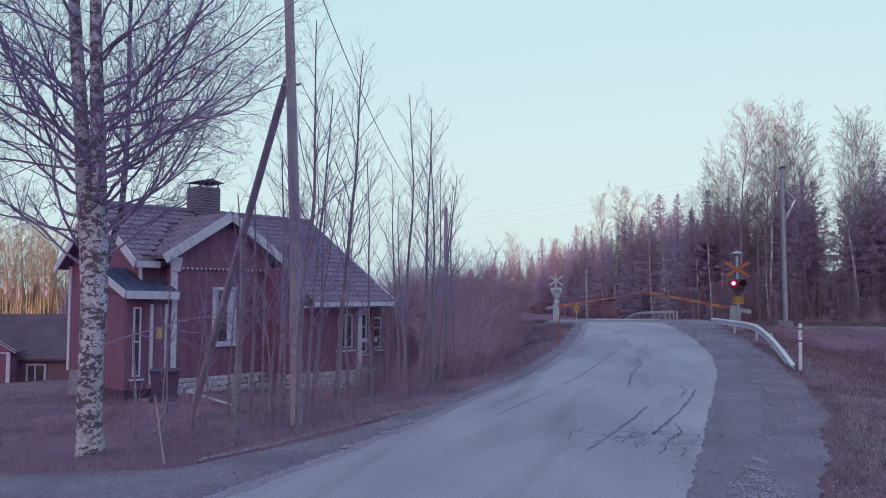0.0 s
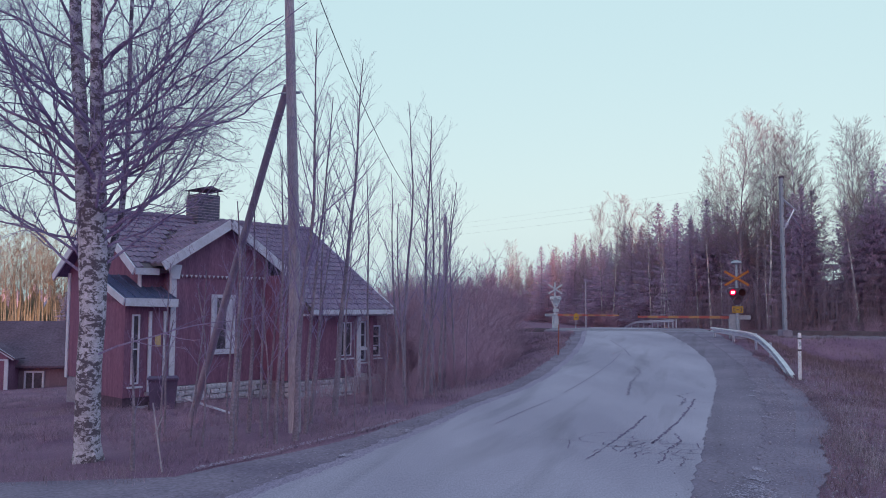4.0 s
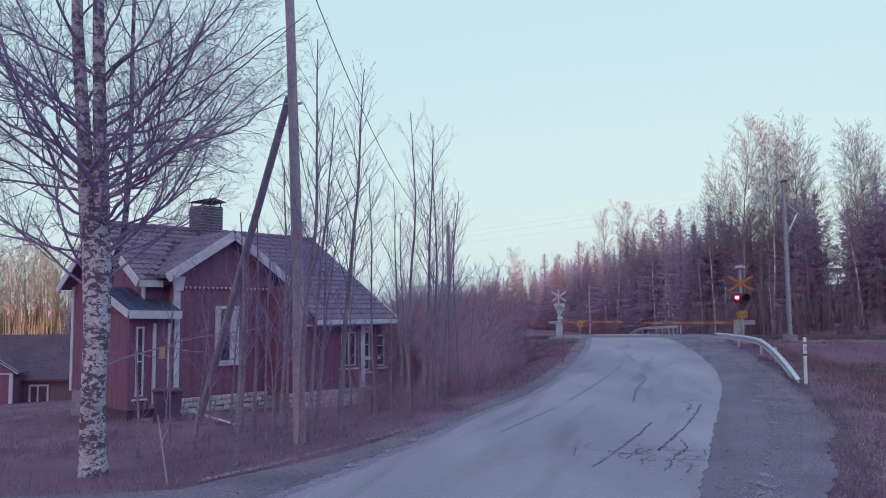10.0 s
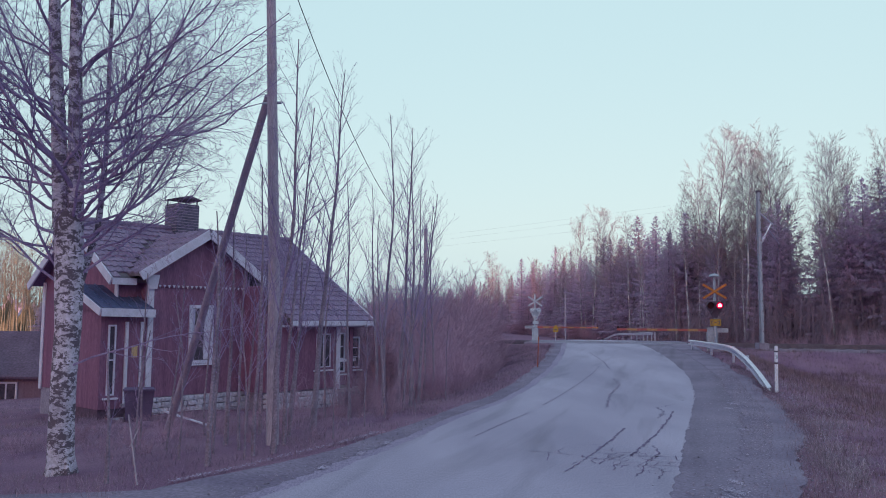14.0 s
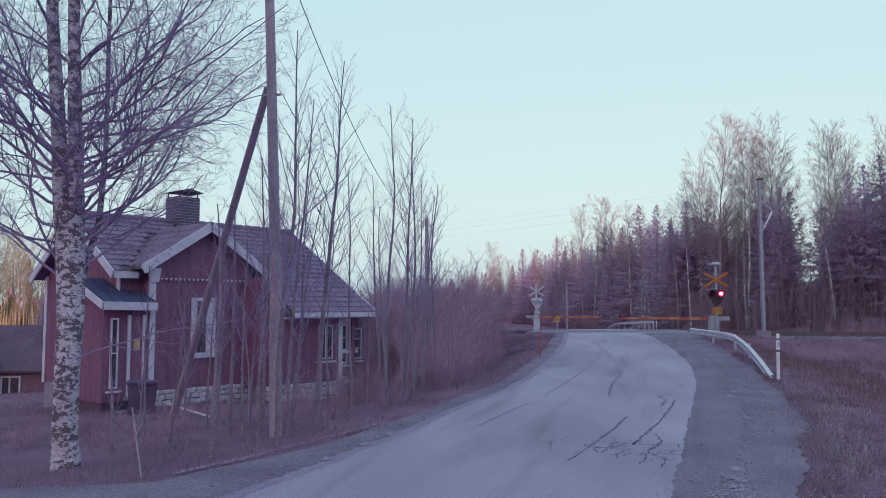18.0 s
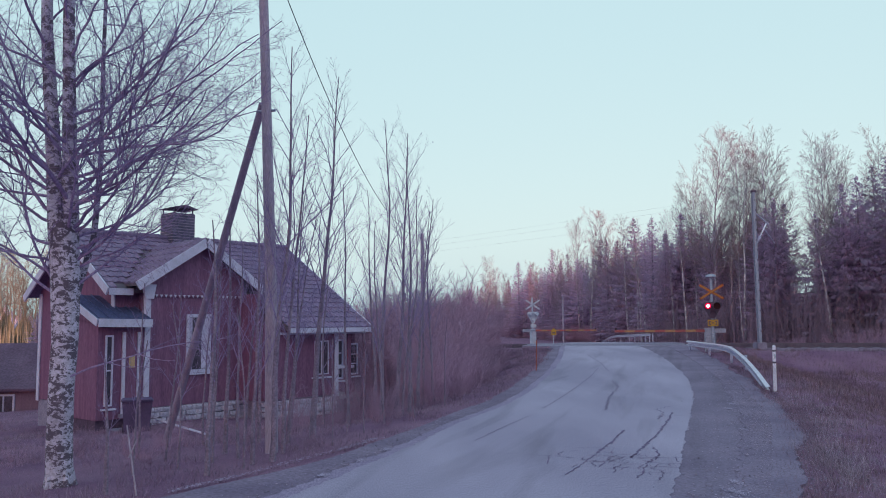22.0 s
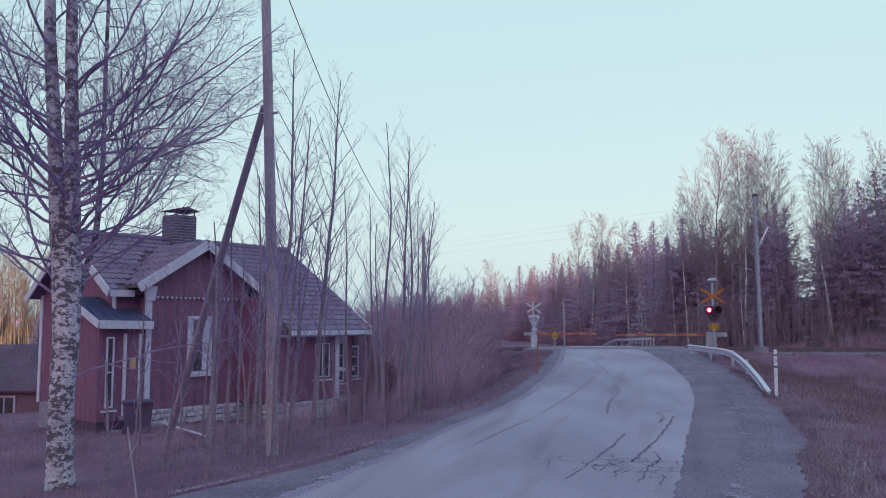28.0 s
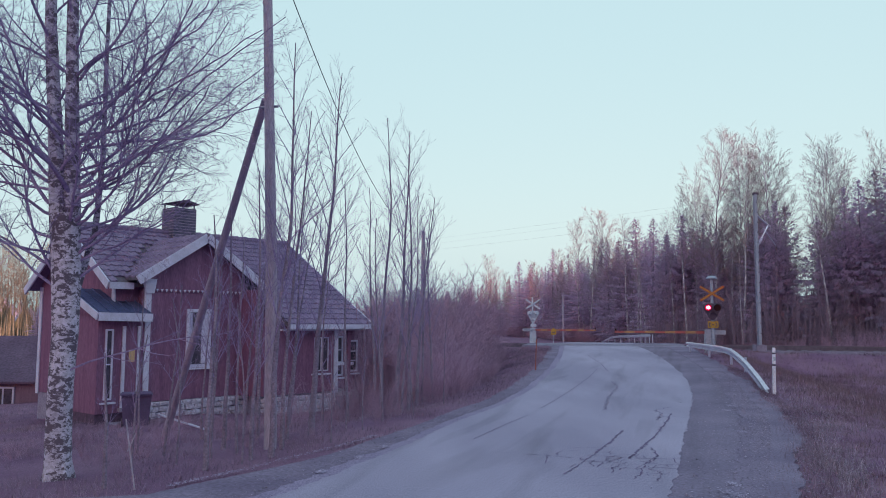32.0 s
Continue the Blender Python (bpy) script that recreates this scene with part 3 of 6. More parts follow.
def build_mast():
    x, y = 15.35, 35.3
    z = ground_z(x, y)
    mast = empty("catenary_mast", pose(x, y, z), "tall grey steel railway catenary mast on a concrete foot", "mast")
    h = 7.45 - z
    part("footing", box(-0.24, 0.24, -0.24, 0.24, -0.4, 0.32, 0.03), CONCRETE, mast, "weathered concrete footing")
    bm = bmesh.new()
    for dy in (-0.1, 0.1):
        beam((0, dy, 0.3), (0, dy * 0.8, h), 0.125, 0.02, bm)
    beam((0, 0, 0.3), (0, 0, h), 0.02, 0.19, bm)
    part("column", bm, GREY_PAINT, mast)
    for i in range(14):
        part("rivet_plate", box(0.015, 0.06, -0.118, -0.108, 0.8 + i * 0.46, 0.86 + i * 0.46), BLACK_PAINT, mast)
    part("top_cap", box(-0.09, 0.13, -0.1, 0.1, h - 0.02, h + 0.10, 0.02), BLACK_PAINT, mast, "dark insulator cap on the mast's top")
    part("top_arm", rod((0, 0, h - 0.9), (1.05, 0.9, h - 1.35), 0.035, 0.035, 8), STEEL, mast)
    part("strut", rod((0.08, 0, h - 2.35), (0.85, 0.65, h - 1.35), 0.03, 0.03, 8), WHITE_PAINT, mast, "pale insulated strut")
    part("pull_off", rod((0.55, 0.45, h - 1.5), (1.6, 1.5, h - 2.2), 0.022, 0.022, 8), STEEL, mast)
    bm = bmesh.new()
    for k in range(5):
        rod((0.12 + k * 0.05, 0.03 + k * 0.04, h - 2.28 + k * 0.065), (0.14 + k * 0.05, 0.045 + k * 0.04, h - 2.25 + k * 0.065), 0.075, 0.05, 10, bm)
    part("insulator", bm, WHITE_PAINT, mast)
    for dx, q, z, r, sag, name in ((0.0, -1.6, 6.70, 0.0020, 0.25, "overhead_wire"), (0.0, -1.6, 7.18, 0.0020, 0.3, "overhead_wire"), (0.1, -1.6, 7.42, 0.0020, 0.2, "overhead_wire")):
        ob = cable(sagging((x + dx, y, z), (-16.5 + dx, 75.0, z), sag), r, WIRE, name)
        tagged(ob, "thin dark overhead wire strung from the mast", "wire")
        ob = cable(sagging((x + dx, y, z), on_track(66, q, z), sag), r, WIRE, name)
        tagged(ob, "thin dark overhead wire strung from the mast", "wire")


# ---- crossing signals and barriers ----
def cross_arms(parent, z, y, front):
    """A crossbuck of two flat arms; front: red boards with a yellow core, else bare metal backs."""
    for turn in (-32, 32):
        m = pose(0, y, z, 0, turn, 0)
        bm = box(-0.53, 0.53, -0.012, 0.012, -0.046, 0.046, 0.004)
        bmesh.ops.transform(bm, matrix=m, verts=bm.verts)
        arm = part("cross_arm", bm, ORANGE if front else SIGN_BACK, parent, "red and yellow warning cross arm" if front else "bare grey back of a cross arm")
        if front:
            bm = box(-0.50, 0.50, -0.017, -0.0125, -0.015, 0.015)
            bmesh.ops.transform(bm, matrix=m, verts=bm.verts)
            part("yellow_core", bm, YELLOW, arm)
        y += 0.03
    return arm


def lamp_head(parent, x, y, z, lens, name="lamp"):
    bm = rod((x, y, z), (x, y + 0.14, z), 0.145, 0.10, 20)
    head = part(name, bm, BLACK_PAINT, parent, "black round signal lamp housing")
    V, F = [], []
    for i in range(13):
        a = math.pi * i / 12
        for d, r in ((0.0, 0.155), (-0.17, 0.150), (-0.17, 0.142), (0.0, 0.145)):
            V.append((x + r * math.cos(a), y + d, z + r * math.sin(a)))
    for i in range(12):
        for k in range(4):
            F.append((i * 4 + k, i * 4 + (k + 1) % 4, i * 4 + 4 + (k + 1) % 4, i * 4 + 4 + k))
    part("hood", mesh("hood", V, F, BLACK_PAINT), None, head)
    part("lens", rod((x, y - 0.004, z), (x, y + 0.004, z), 0.132, 0.132, 20), lens, head, "unlit dark lens")
    return head


def boom(parent, length, mat_order):
    """The striped barrier arm, which reaches from the hinge along its own x axis."""
    arm = empty("boom", pose(0, 0, 0), "", "")
    arm.parent = parent
    n = len(mat_order)
    for i, mat in enumerate(mat_order):
        a, b = length * i / n, length * (i + 1) / n
        part("stripe", box(a, b - 0.004, -0.018, 0.018, -0.052 + 0.012 * i / n, 0.052 - 0.012 * i / n, 0.004), mat, arm)
    part("counterweight", box(-0.75, -0.28, -0.05, 0.05, -0.085, 0.085, 0.015), GREY_PAINT, arm, "grey steel counterweight")
    part("weight_bar", box(-0.3, 0.02, -0.02, 0.02, -0.03, 0.03), GREY_PAINT, arm)
    part("tip_lamp", rod((length - 0.05, 0, 0.05), (length - 0.05, 0, 0.13), 0.04, 0.03, 10), RED_DARK, arm, "small red marker lamp")
    return arm


def build_signals():
    # near signal, its face towards the road
    x, y = 11.62, 31.0
    z = ground_z(x, y)
    near = empty("crossing_signal", pose(x, y, z, 0, 0, -15), "level crossing signal with red lamps and an orange-red warning cross", "signal")
    up = 0 - z
    part("footing", box(-0.28, 0.28, -0.2, 0.2, -0.3, 0.1, 0.02), CONCRETE, near)
    part("post", rod((0, 0, 0), (0, 0, 3.30 + up), 0.055, 0.05, 14), GREY_PAINT, near)
    dome = bmesh.new()
    bmesh.ops.create_uvsphere(dome, u_segments=18, v_segments=10, radius=0.21, matrix=Matrix.Translation((0, 0, 3.34 + up)) @ Matrix.Diagonal((1, 1, 0.55, 1)))
    bmesh.ops.bisect_plane(dome, geom=list(dome.verts) + list(dome.edges) + list(dome.faces), plane_co=(0, 0, 3.33 + up), plane_no=(0, 0, -1), clear_outer=True)
    part("bell_cap", dome, GREY_PAINT, near, "grey domed warning bell cap")
    cross_arms(near, 2.74 + up, -0.085, True)
    part("lamp_bracket", box(-0.24, 0.24, -0.06, -0.02, 2.15 + up, 2.21 + up, 0.01), BLACK_PAINT, near)
    def rounded(size):
        """A downward triangle with rounded corners, as (x, z) points."""
        out = []
        for cx, cz in ((0.25, 0.17), (0.0, -0.26), (-0.25, 0.17)):
            a0 = math.atan2(cz, cx)
            out += [(size * (cx + 0.12 * math.cos(a0 + k * math.pi / 12)), size * (cz + 0.12 * math.sin(a0 + k * math.pi / 12))) for k in range(-4, 5)]
        return sorted(out, key=lambda p: math.atan2(p[1], p[0]))
    bm = prism(rounded(1.0), 1, -0.085, -0.062)
    bmesh.ops.translate(bm, verts=bm.verts, vec=(0, 0, 2.06 + up))
    part("lamp_board", bm, BLACK_PAINT, near, "black rounded triangular lamp board")
    for dx in (-0.17, 0.17):
        lamp_head(near, dx, -0.2, 2.18 + up, RED_DARK)
    lamp_head(near, 0.0, -0.2, 1.86 + up, BLACK_PAINT)
    plate = part("yellow_sign", box(-0.19, 0.21, -0.085, -0.07, 1.38 + up, 1.64 + up, 0.01), YELLOW, near, "small yellow plate with black marks")
    for a, b, c, d in ((-0.15, -0.06, 1.55, 1.585), (-0.15, -0.115, 1.47, 1.549), (-0.15, -0.06, 1.435, 1.469), (-0.03, 0.05, 1.49, 1.53), (0.08, 0.17, 1.55, 1.585), (0.135, 0.17, 1.47, 1.549), (0.08, 0.17, 1.435, 1.469)):
        part("mark", box(a, b, -0.092, -0.086, c + up, d + up), BLACK_PAINT, plate)
    part("drive_cabinet", box(-0.30, 0.10, 0.06, 0.42, 0.12 + up, 1.32 + up, 0.03), GREY_PAINT, near, "grey barrier drive cabinet")
    part("cabinet_door", box(-0.26, 0.06, 0.045, 0.058, 0.25 + up, 1.2 + up, 0.01), GREY_PAINT, near)
    lit = part("lit_lens", rod((0, -0.016, 0), (0, 0.006, 0), 0.056, 0.062, 24), RED_LIT, near, "glowing red signal light")
    # emissive ring on the lens, put in for the halo round its core
    part("halo_ring", rod((0, -0.008, 0), (0, 0.005, 0), 0.112, 0.114, 24), RED_HALO, lit)
    hinge_a = empty("barrier", pose(x - 0.18, y + 0.25, 1.20, 0, 0, 180 + math.degrees(TRACK_A)), "red and yellow striped half barrier arm lowered over the road", "barrier", "crossing barriers")
    r, w = BOOM_RED, BOOM_PALE
    build_boom = boom(hinge_a, 3.58, [r, w, r, w, r, w, r, w, r])

    # far signal, seen from behind
    x2, y2 = 6.88, 48.0
    z2 = ground_z(x2, y2)
    far = empty("crossing_signal", pose(x2, y2, z2, 0, 0, 12), "far crossing signal seen from behind with grey cross", "signal")
    up2 = -z2
    part("footing", box(-0.3, 0.3, -0.25, 0.25, -0.3, 0.15, 0.02), CONCRETE, far)
    part("post", rod((0, 0, 0), (0, 0, 3.1 + up2), 0.055, 0.05, 12), SIGN_BACK, far)
    cross_arms(far, 2.67 + up2, -0.09, False)
    outline = []
    for cx, cz in ((0.27, 0.20), (0.0, -0.30), (-0.27, 0.20)):
        base = math.atan2(cz, cx)
        for k in range(-4, 5):
            a = base + k * math.pi / 12
            outline.append((cx + 0.11 * math.cos(a), cz + 0.11 * math.sin(a)))
    outline.sort(key=lambda p: math.atan2(p[1], p[0]))
    bm = prism(outline, 1, -0.115, -0.10)
    bmesh.ops.translate(bm, verts=bm.verts, vec=(0, 0, 1.93 + up2))
    board = part("signal_board", bm, SIGN_BACK, far, "rounded triangular lamp board seen from behind")
    bm = prism([(px * 0.72, pz * 0.72) for px, pz in outline], 1, -0.125, -0.116)
    bmesh.ops.translate(bm, verts=bm.verts, vec=(0, 0, 1.93 + up2))
    part("board_recess", bm, GREY_PAINT, board)
    for dx, dz in ((-0.2, 0.16), (0.2, 0.16), (0.0, -0.18)):
        part("lamp_back", rod((dx, -0.26, 1.93 + up2 + dz), (dx, -0.116, 1.93 + up2 + dz), 0.06, 0.1, 14), SIGN_BACK, board)
    part("junction_box", box(-0.17, 0.17, -0.2, -0.06, 1.28 + up2, 1.48 + up2, 0.02), SIGN_BACK, far, "pale grey junction box")
    part("drive_cabinet", box(-0.15, 0.15, -0.22, 0.16, 0.1 + up2, 1.2 + up2, 0.03), SIGN_BACK, far, "pale grey barrier drive cabinet")
    hinge_b = empty("barrier", pose(x2 + 0.1, y2 - 0.32, 1.10, 0, 0, math.degrees(TRACK_A)), "orange striped half barrier arm lowered beyond the track", "barrier", "crossing barriers")
    boom_b = boom(hinge_b, 3.65, [r, w, r, w, r, w, r, w, r, w])
    # small yellow notice on its own thin post
    xs, ys = 8.0, 47.2
    zs = ground_z(xs, ys)
    note = empty("yellow_notice", pose(xs, ys, zs), "small yellow notice on a thin post beside the barrier", "sign")
    part("post", rod((0, 0, 0), (0.03, 0, 1.2 - zs), 0.02, 0.02, 8), SIGN_BACK, note)
    part("plate", prism([(-0.13, 0.82 - zs), (0.17, 0.82 - zs), (0.17, 1.1 - zs), (0.02, 1.25 - zs), (-0.13, 1.1 - zs)], 1, -0.04, -0.025), YELLOW, note)
    part("mark", box(-0.06, 0.10, -0.047, -0.041, 0.93 - zs, 1.0 - zs), BLACK_PAINT, note)
    return lit, up, build_boom, boom_b


# ---- guard rails, posts, stakes ----
def guard_rail(stations, name, label, posts, tall=1.0, flip=1):
    rail = empty(name, Matrix.Identity(4), label, "guard rail")
    line3 = [Vector(p) for p in stations]
    xy = resample([(p.x, p.y) for p in line3], 8)
    zz = resample([(p.z, 0) for p in line3], 8)
    pts = [Vector((a.x, a.y, b.x)) for a, b in zip(xy, zz)]
    prof = [(0.0, 0.155), (0.08, 0.125), (0.08, 0.06), (0.0, 0.025), (0.0, -0.025), (0.08, -0.06), (0.08, -0.125), (0.0, -0.155)]
    V, F = [], []
    n = len(prof)
    for i, p in enumerate(pts):
        d = (pts[min(i + 1, len(pts) - 1)] - pts[max(i - 1, 0)])
        s = flip * Vector((-d.y, d.x, 0)).normalized()
        for off in (0.0, -0.012):
            V += [tuple(p + s * (a + off) + Vector((0, 0, (h - 0.155) * tall))) for a, h in prof]
    for i in range(len(pts) - 1):
        o, o2 = i * 2 * n, (i + 1) * 2 * n
        for k in range(n - 1):
            F.append((o + k, o + k + 1, o2 + k + 1, o2 + k))
            F.append((o + n + k, o2 + n + k, o2 + n + k + 1, o + n + k + 1))
        F += [(o, o2, o2 + n, o + n), (o + n - 1, o + 2 * n - 1, o2 + 2 * n - 1, o2 + n - 1)]
    part("beam", mesh("beam", V, F, STEEL), None, rail, "galvanised corrugated steel beam")
    for f in posts:
        i = min(len(pts) - 1, int(f * (len(pts) - 1)))
        p = pts[i]
        d = (pts[min(i + 1, len(pts) - 1)] - pts[max(i - 1, 0)])
        s = flip * Vector((-d.y, d.x, 0)).normalized()
        q = p - s * 0.09
        part("post", beam((q.x, q.y, min(ground_z(q.x, q.y), p.z - 0.3) - 0.2), (q.x, q.y, p.z - 0.01), 0.07, 0.06, None, 0.008), STEEL, rail)
    return rail


def build_roadside():
    guard_rail([(10.95, 32.0, 0.80), (10.62, 29.0, 0.79), (10.20, 25.9, 0.76), (9.55, 23.2, 0.58), (8.70, 20.3, 0.34), (7.90, 17.75, 0.10)],
               "guard_rail", "galvanised steel guard rail whose end dips to the ground", (0.02, 0.2, 0.4, 0.62), 0.68, -1)
    guard_rail([(15.35, 52.0, 0.80), (15.9, 56.0, 0.71), (16.6, 62.0, 0.56), (17.3, 70.0, 0.34), (17.85, 77.0, -0.30)],
               "guard_rail", "distant pale guard rail beyond the crossing", [i / 9 for i in range(10)], 0.6)
    x, y = 7.93, 17.55
    z = ground_z(x, y)
    post = empty("delineator_post", pose(x, y, z, 0, 1.0, 0), "white plastic roadside post with black bands", "road post")
    top = 1.04 - z
    part("shaft", box(-0.032, 0.032, -0.03, 0.03, -0.1, top, 0.012), WHITE_PAINT, post)
    part("band", box(-0.034, 0.034, -0.032, 0.032, top - 0.155, top - 0.10, 0.012), BLACK_PAINT, post, "black band")
    part("band", box(-0.034, 0.034, -0.032, 0.032, top - 0.42, top - 0.355, 0.012), BLACK_PAINT, post, "black band")
    part("reflector", box(-0.025, 0.025, -0.037, -0.033, top - 0.30, top - 0.20), SIGN_BACK, post)
    x, y = 9.12, 50.0
    z = ground_z(x, y)
    marker = empty("marker_pole", pose(x, y, z), "slim grey wooden pole beyond the crossing", "pole")
    part("shaft", rod((0, 0, -0.2), (0, 0, 3.22 - z), 0.055, 0.045, 10), POLE_WOOD, marker)
    part("cap", rod((0, 0, 3.22 - z), (0, 0, 3.26 - z), 0.048, 0.02, 10), POLE_WOOD, marker)
    x, y = 3.55, 24.2
    z = ground_z(x, y)
    stake = empty("snow_stake", pose(x, y, z, 0, 2, 0), "thin orange-red snow stake beside the road", "stake")
    part("stick", rod((0, 0, -0.1), (0, 0, 1.0 - z), 0.014, 0.011, 8), ORANGE, stake)
    part("tip", rod((0, 0, 0.9 - z), (0, 0, 1.06 - z), 0.016, 0.016, 8), ORANGE, stake)
    # leaning sticks and a white board in the yard edge
    for i, (ax, ay, bx, by, za, zb, r, mat) in enumerate((
            (-2.76, 7.91, -2.886, 7.92, 0.0, 0.68, 0.009, POLE_WOOD), (-2.845, 7.9, -2.776, 7.9, 0.40, 0.54, 0.007, POLE_WOOD),
            (-5.72, 17.5, -3.92, 15.0, 0.24, 0.03, 0.025, WHITE_WOOD), (-1.15, 12.6, -1.15, 12.6, 0.0, 0.75, 0.014, BARK_GREY))):
        z = ground_z(ax, ay)
        bm = rod((ax, ay, z + za - 0.03), (bx, by + 0.02, ground_z(bx, by) + zb), r, r * 0.8, 7)
        ob = part("leaning_stick" if r < 0.02 else "white_board", bm, mat)
        tagged(ob, "thin bare stick leaning in the grass" if r < 0.02 else "pale weathered board lying in the yard grass", "stick" if r < 0.02 else "board")


# ---- utility poles ----
def build_poles():
    x, y = -1.955, 10.6
    z = ground_z(x, y)
    pole = empty("utility_pole", pose(x, y, z), "tall weathered wooden utility pole with a slanting brace", "utility pole")
    V, F = [], []
    tube(V, F, [Vector((0, 0, -0.3)), Vector((-0.04, 0, 2.2)), Vector((-0.14, 0, 5.0)), Vector((-0.22, 0, 7.1))], [0.084, 0.077, 0.066, 0.060], 14)
    part("shaft", mesh("shaft", V, F, POLE_WOOD, True), None, pole)
    bx, by = -4.65, 14.6
    bz = ground_z(bx, by) - z
    part("brace", rod((bx - x, by - y, bz - 0.2), (-0.20, 0.1, 4.72), 0.07, 0.052, 12), BRACE_WOOD, pole, "dark wooden brace leaning against the pole")
    part("bolt", rod((-0.27, 0.06, 4.6), (0.0, -0.02, 4.6), 0.02, 0.02, 8), GREY_PAINT, pole)
    part("insulator", rod((-0.22, 0, 7.05), (-0.22, 0, 7.22), 0.05, 0.03, 10), WHITE_PAINT, pole)
    x2, y2 = 0.11, 30.0
    z2 = ground_z(x2, y2)
    pole2 = empty("utility_pole", pose(x2, y2, z2), "thin grey wooden pole rising from the thicket", "utility pole")
    part("shaft", rod((0, 0, -0.3), (0, 0, 5.02 - z2), 0.085, 0.07, 10), POLE_WOOD, pole2)
    part("cap", rod((0, 0, 5.02 - z2), (0, 0, 5.07 - z2), 0.075, 0.02, 10), POLE_WOOD, pole2)
    ob = cable(sagging((x - 0.22, y, z + 7.15), (x2, y2, 4.95), 1.2), 0.008, WIRE, "overhead_cable")
    tagged(ob, "black cable sagging between the two poles", "cable")


# ---- the red house ----
def build_house():
    """House space: u along the ridge, v towards the road, z up from the world's zero."""
    turn = math.degrees(math.atan2(0.731, 0.682))
    house = empty("house", pose(-8.913, 20.639, 0, 0, 0, turn), "old red wooden house with white trim and brown tiled roof", "house")
    # in house space y points away from the road, so v = -y
    g = -1.35

    def wall(u0, u1, v0, v1, z0, z1, name="wall"):
        return part(name, box(u0, u1, -v1, -v0, z0, z1), RED_WOOD, house, "red painted board wall")
    # body
    part("gable_wall", prism([(-2.15, -0.35), (2.15, -0.35), (2.15, 2.62), (0, 3.95), (-2.15, 2.62)], 0, 0.0, 0.18), RED_WOOD, house, "red boarded end gable")
    part("gable_wall", prism([(-2.15, -0.35), (2.15, -0.35), (2.15, 2.62), (0, 3.95), (-2.15, 2.62)], 0, 6.3, 6.48), RED_WOOD, house, "red boarded end gable")
    wall(0.18, 6.3, -2.15, -1.98, -0.35, 2.6)
    wall(0.18, 0.62, 1.98, 2.15, -0.35, 2.6)
    wall(3.3, 5.75, 3.43, 3.6, -0.35, 1.75)
    wall(5.58, 5.75, 2.15, 3.43, -0.35, 1.9)
    # cross gable
    c, half = 1.95, 1.36
    part("front_gable", prism([(c - half, -0.35), (c + half, -0.35), (c + half, 2.80), (c + 0.05, 3.66), (c - half, 2.80)], 1, -2.66, -2.5), RED_WOOD, house, "red boarded front gable")
    wall(c - half, c - half + 0.16, 2.15, 2.5, -0.35, 2.75, "side_wall")
    wall(c + half - 0.16, c + half, 2.15, 3.43, -0.35, 2.4, "side_wall")
    # stone foundation, stone by stone along the front
    rng = random.Random(4)
    part("foundation", box(0.02, 6.46, -2.6, 2.1, g, -0.36), CONCRETE, house, "grey foundation core")
    part("foundation", box(3.3, 5.72, -3.49, -2.61, g, -0.36), CONCRETE, house, "grey foundation core")
    stone_meshes = []
    for k in range(5):
        bm = bmesh.new()
        bmesh.ops.create_cube(bm, size=1.0)
        bmesh.ops.bevel(bm, geom=list(bm.edges), offset=0.14, segments=1, affect="EDGES")
        for v in bm.verts:
            v.co += Vector((rng.uniform(-.10, .10), rng.uniform(-.08, .08), rng.uniform(-.13, .13)))
        me = bpy.data.meshes.new("stone")
        bm.to_mesh(me), bm.free()
        me.materials.append(STONE)
        stone_meshes.append(me)

    def stones(u0, u1, v, z0, z1):
        z = z0
        while z < z1 - 0.05:
            u, h = u0, rng.uniform(0.10, 0.15)
            while u < u1 - 0.08:
                w = min(rng.uniform(0.09, 0.27), u1 - u)
                ob = new("stone", rng.choice(stone_meshes))
                ob.parent = house
                ob.matrix_basis = Matrix.Translation((u + w / 2, -v, z + h / 2)) @ Matrix.Diagonal((w * 0.96, 0.16, h * 0.94, 1))
                u += w
            z += h
    stones(0.6, 3.3, 2.72, g + 0.05, -0.36)
    stones(3.3, 5.75, 3.58, g + 0.05, -0.36)
    # roof slabs
    def slab(name, quad, thick, mat):
        """A roof plane from four (u, v, z) corners, thick below."""
        V = [(u, -v, z) for u, v, z in quad] + [(u, -v, z - thick) for u, v, z in quad]
        return part(name, mesh(name, V, [(0, 1, 2, 3), (7, 6, 5, 4), (0, 4, 5, 1), (1, 5, 6, 2), (2, 6, 7, 3), (3, 7, 4, 0)], mat), None, house)
    ridge, eave = 4.05, 2.5
    slab("roof_slope", [(-0.3, 0, ridge), (-0.3, 2.43, eave), (3.75, 2.43, eave), (3.75, 0, ridge)], 0.1, ROOF_FELT)
    slab("roof_slope", [(3.75, 0, ridge), (3.75, 4.0, 1.5), (6.72, 4.0, 1.5), (6.72, 0, ridge)], 0.1, ROOF_FELT)
    slab("roof_slope", [(-0.3, -2.43, eave), (-0.3, 0, ridge), (6.72, 0, ridge), (6.72, -2.43, eave)], 0.1, ROOF_TILE)
    gr, ge, gh, gf = 3.80, 2.64, 1.78, 2.90
    slab("gable_slope", [(c - gh, gf, ge), (c + 0.05, gf, gr), (c + 0.05, 0.35, gr), (c - gh, 2.2, ge)], 0.09, ROOF_FELT)
    slab("gable_slope", [(c + 0.05, gf, gr), (c + gh + 0.05, gf, ge - 0.04), (c + gh + 0.05, 2.2, ge - 0.04), (c + 0.05, 0.35, gr)], 0.09, ROOF_FELT)
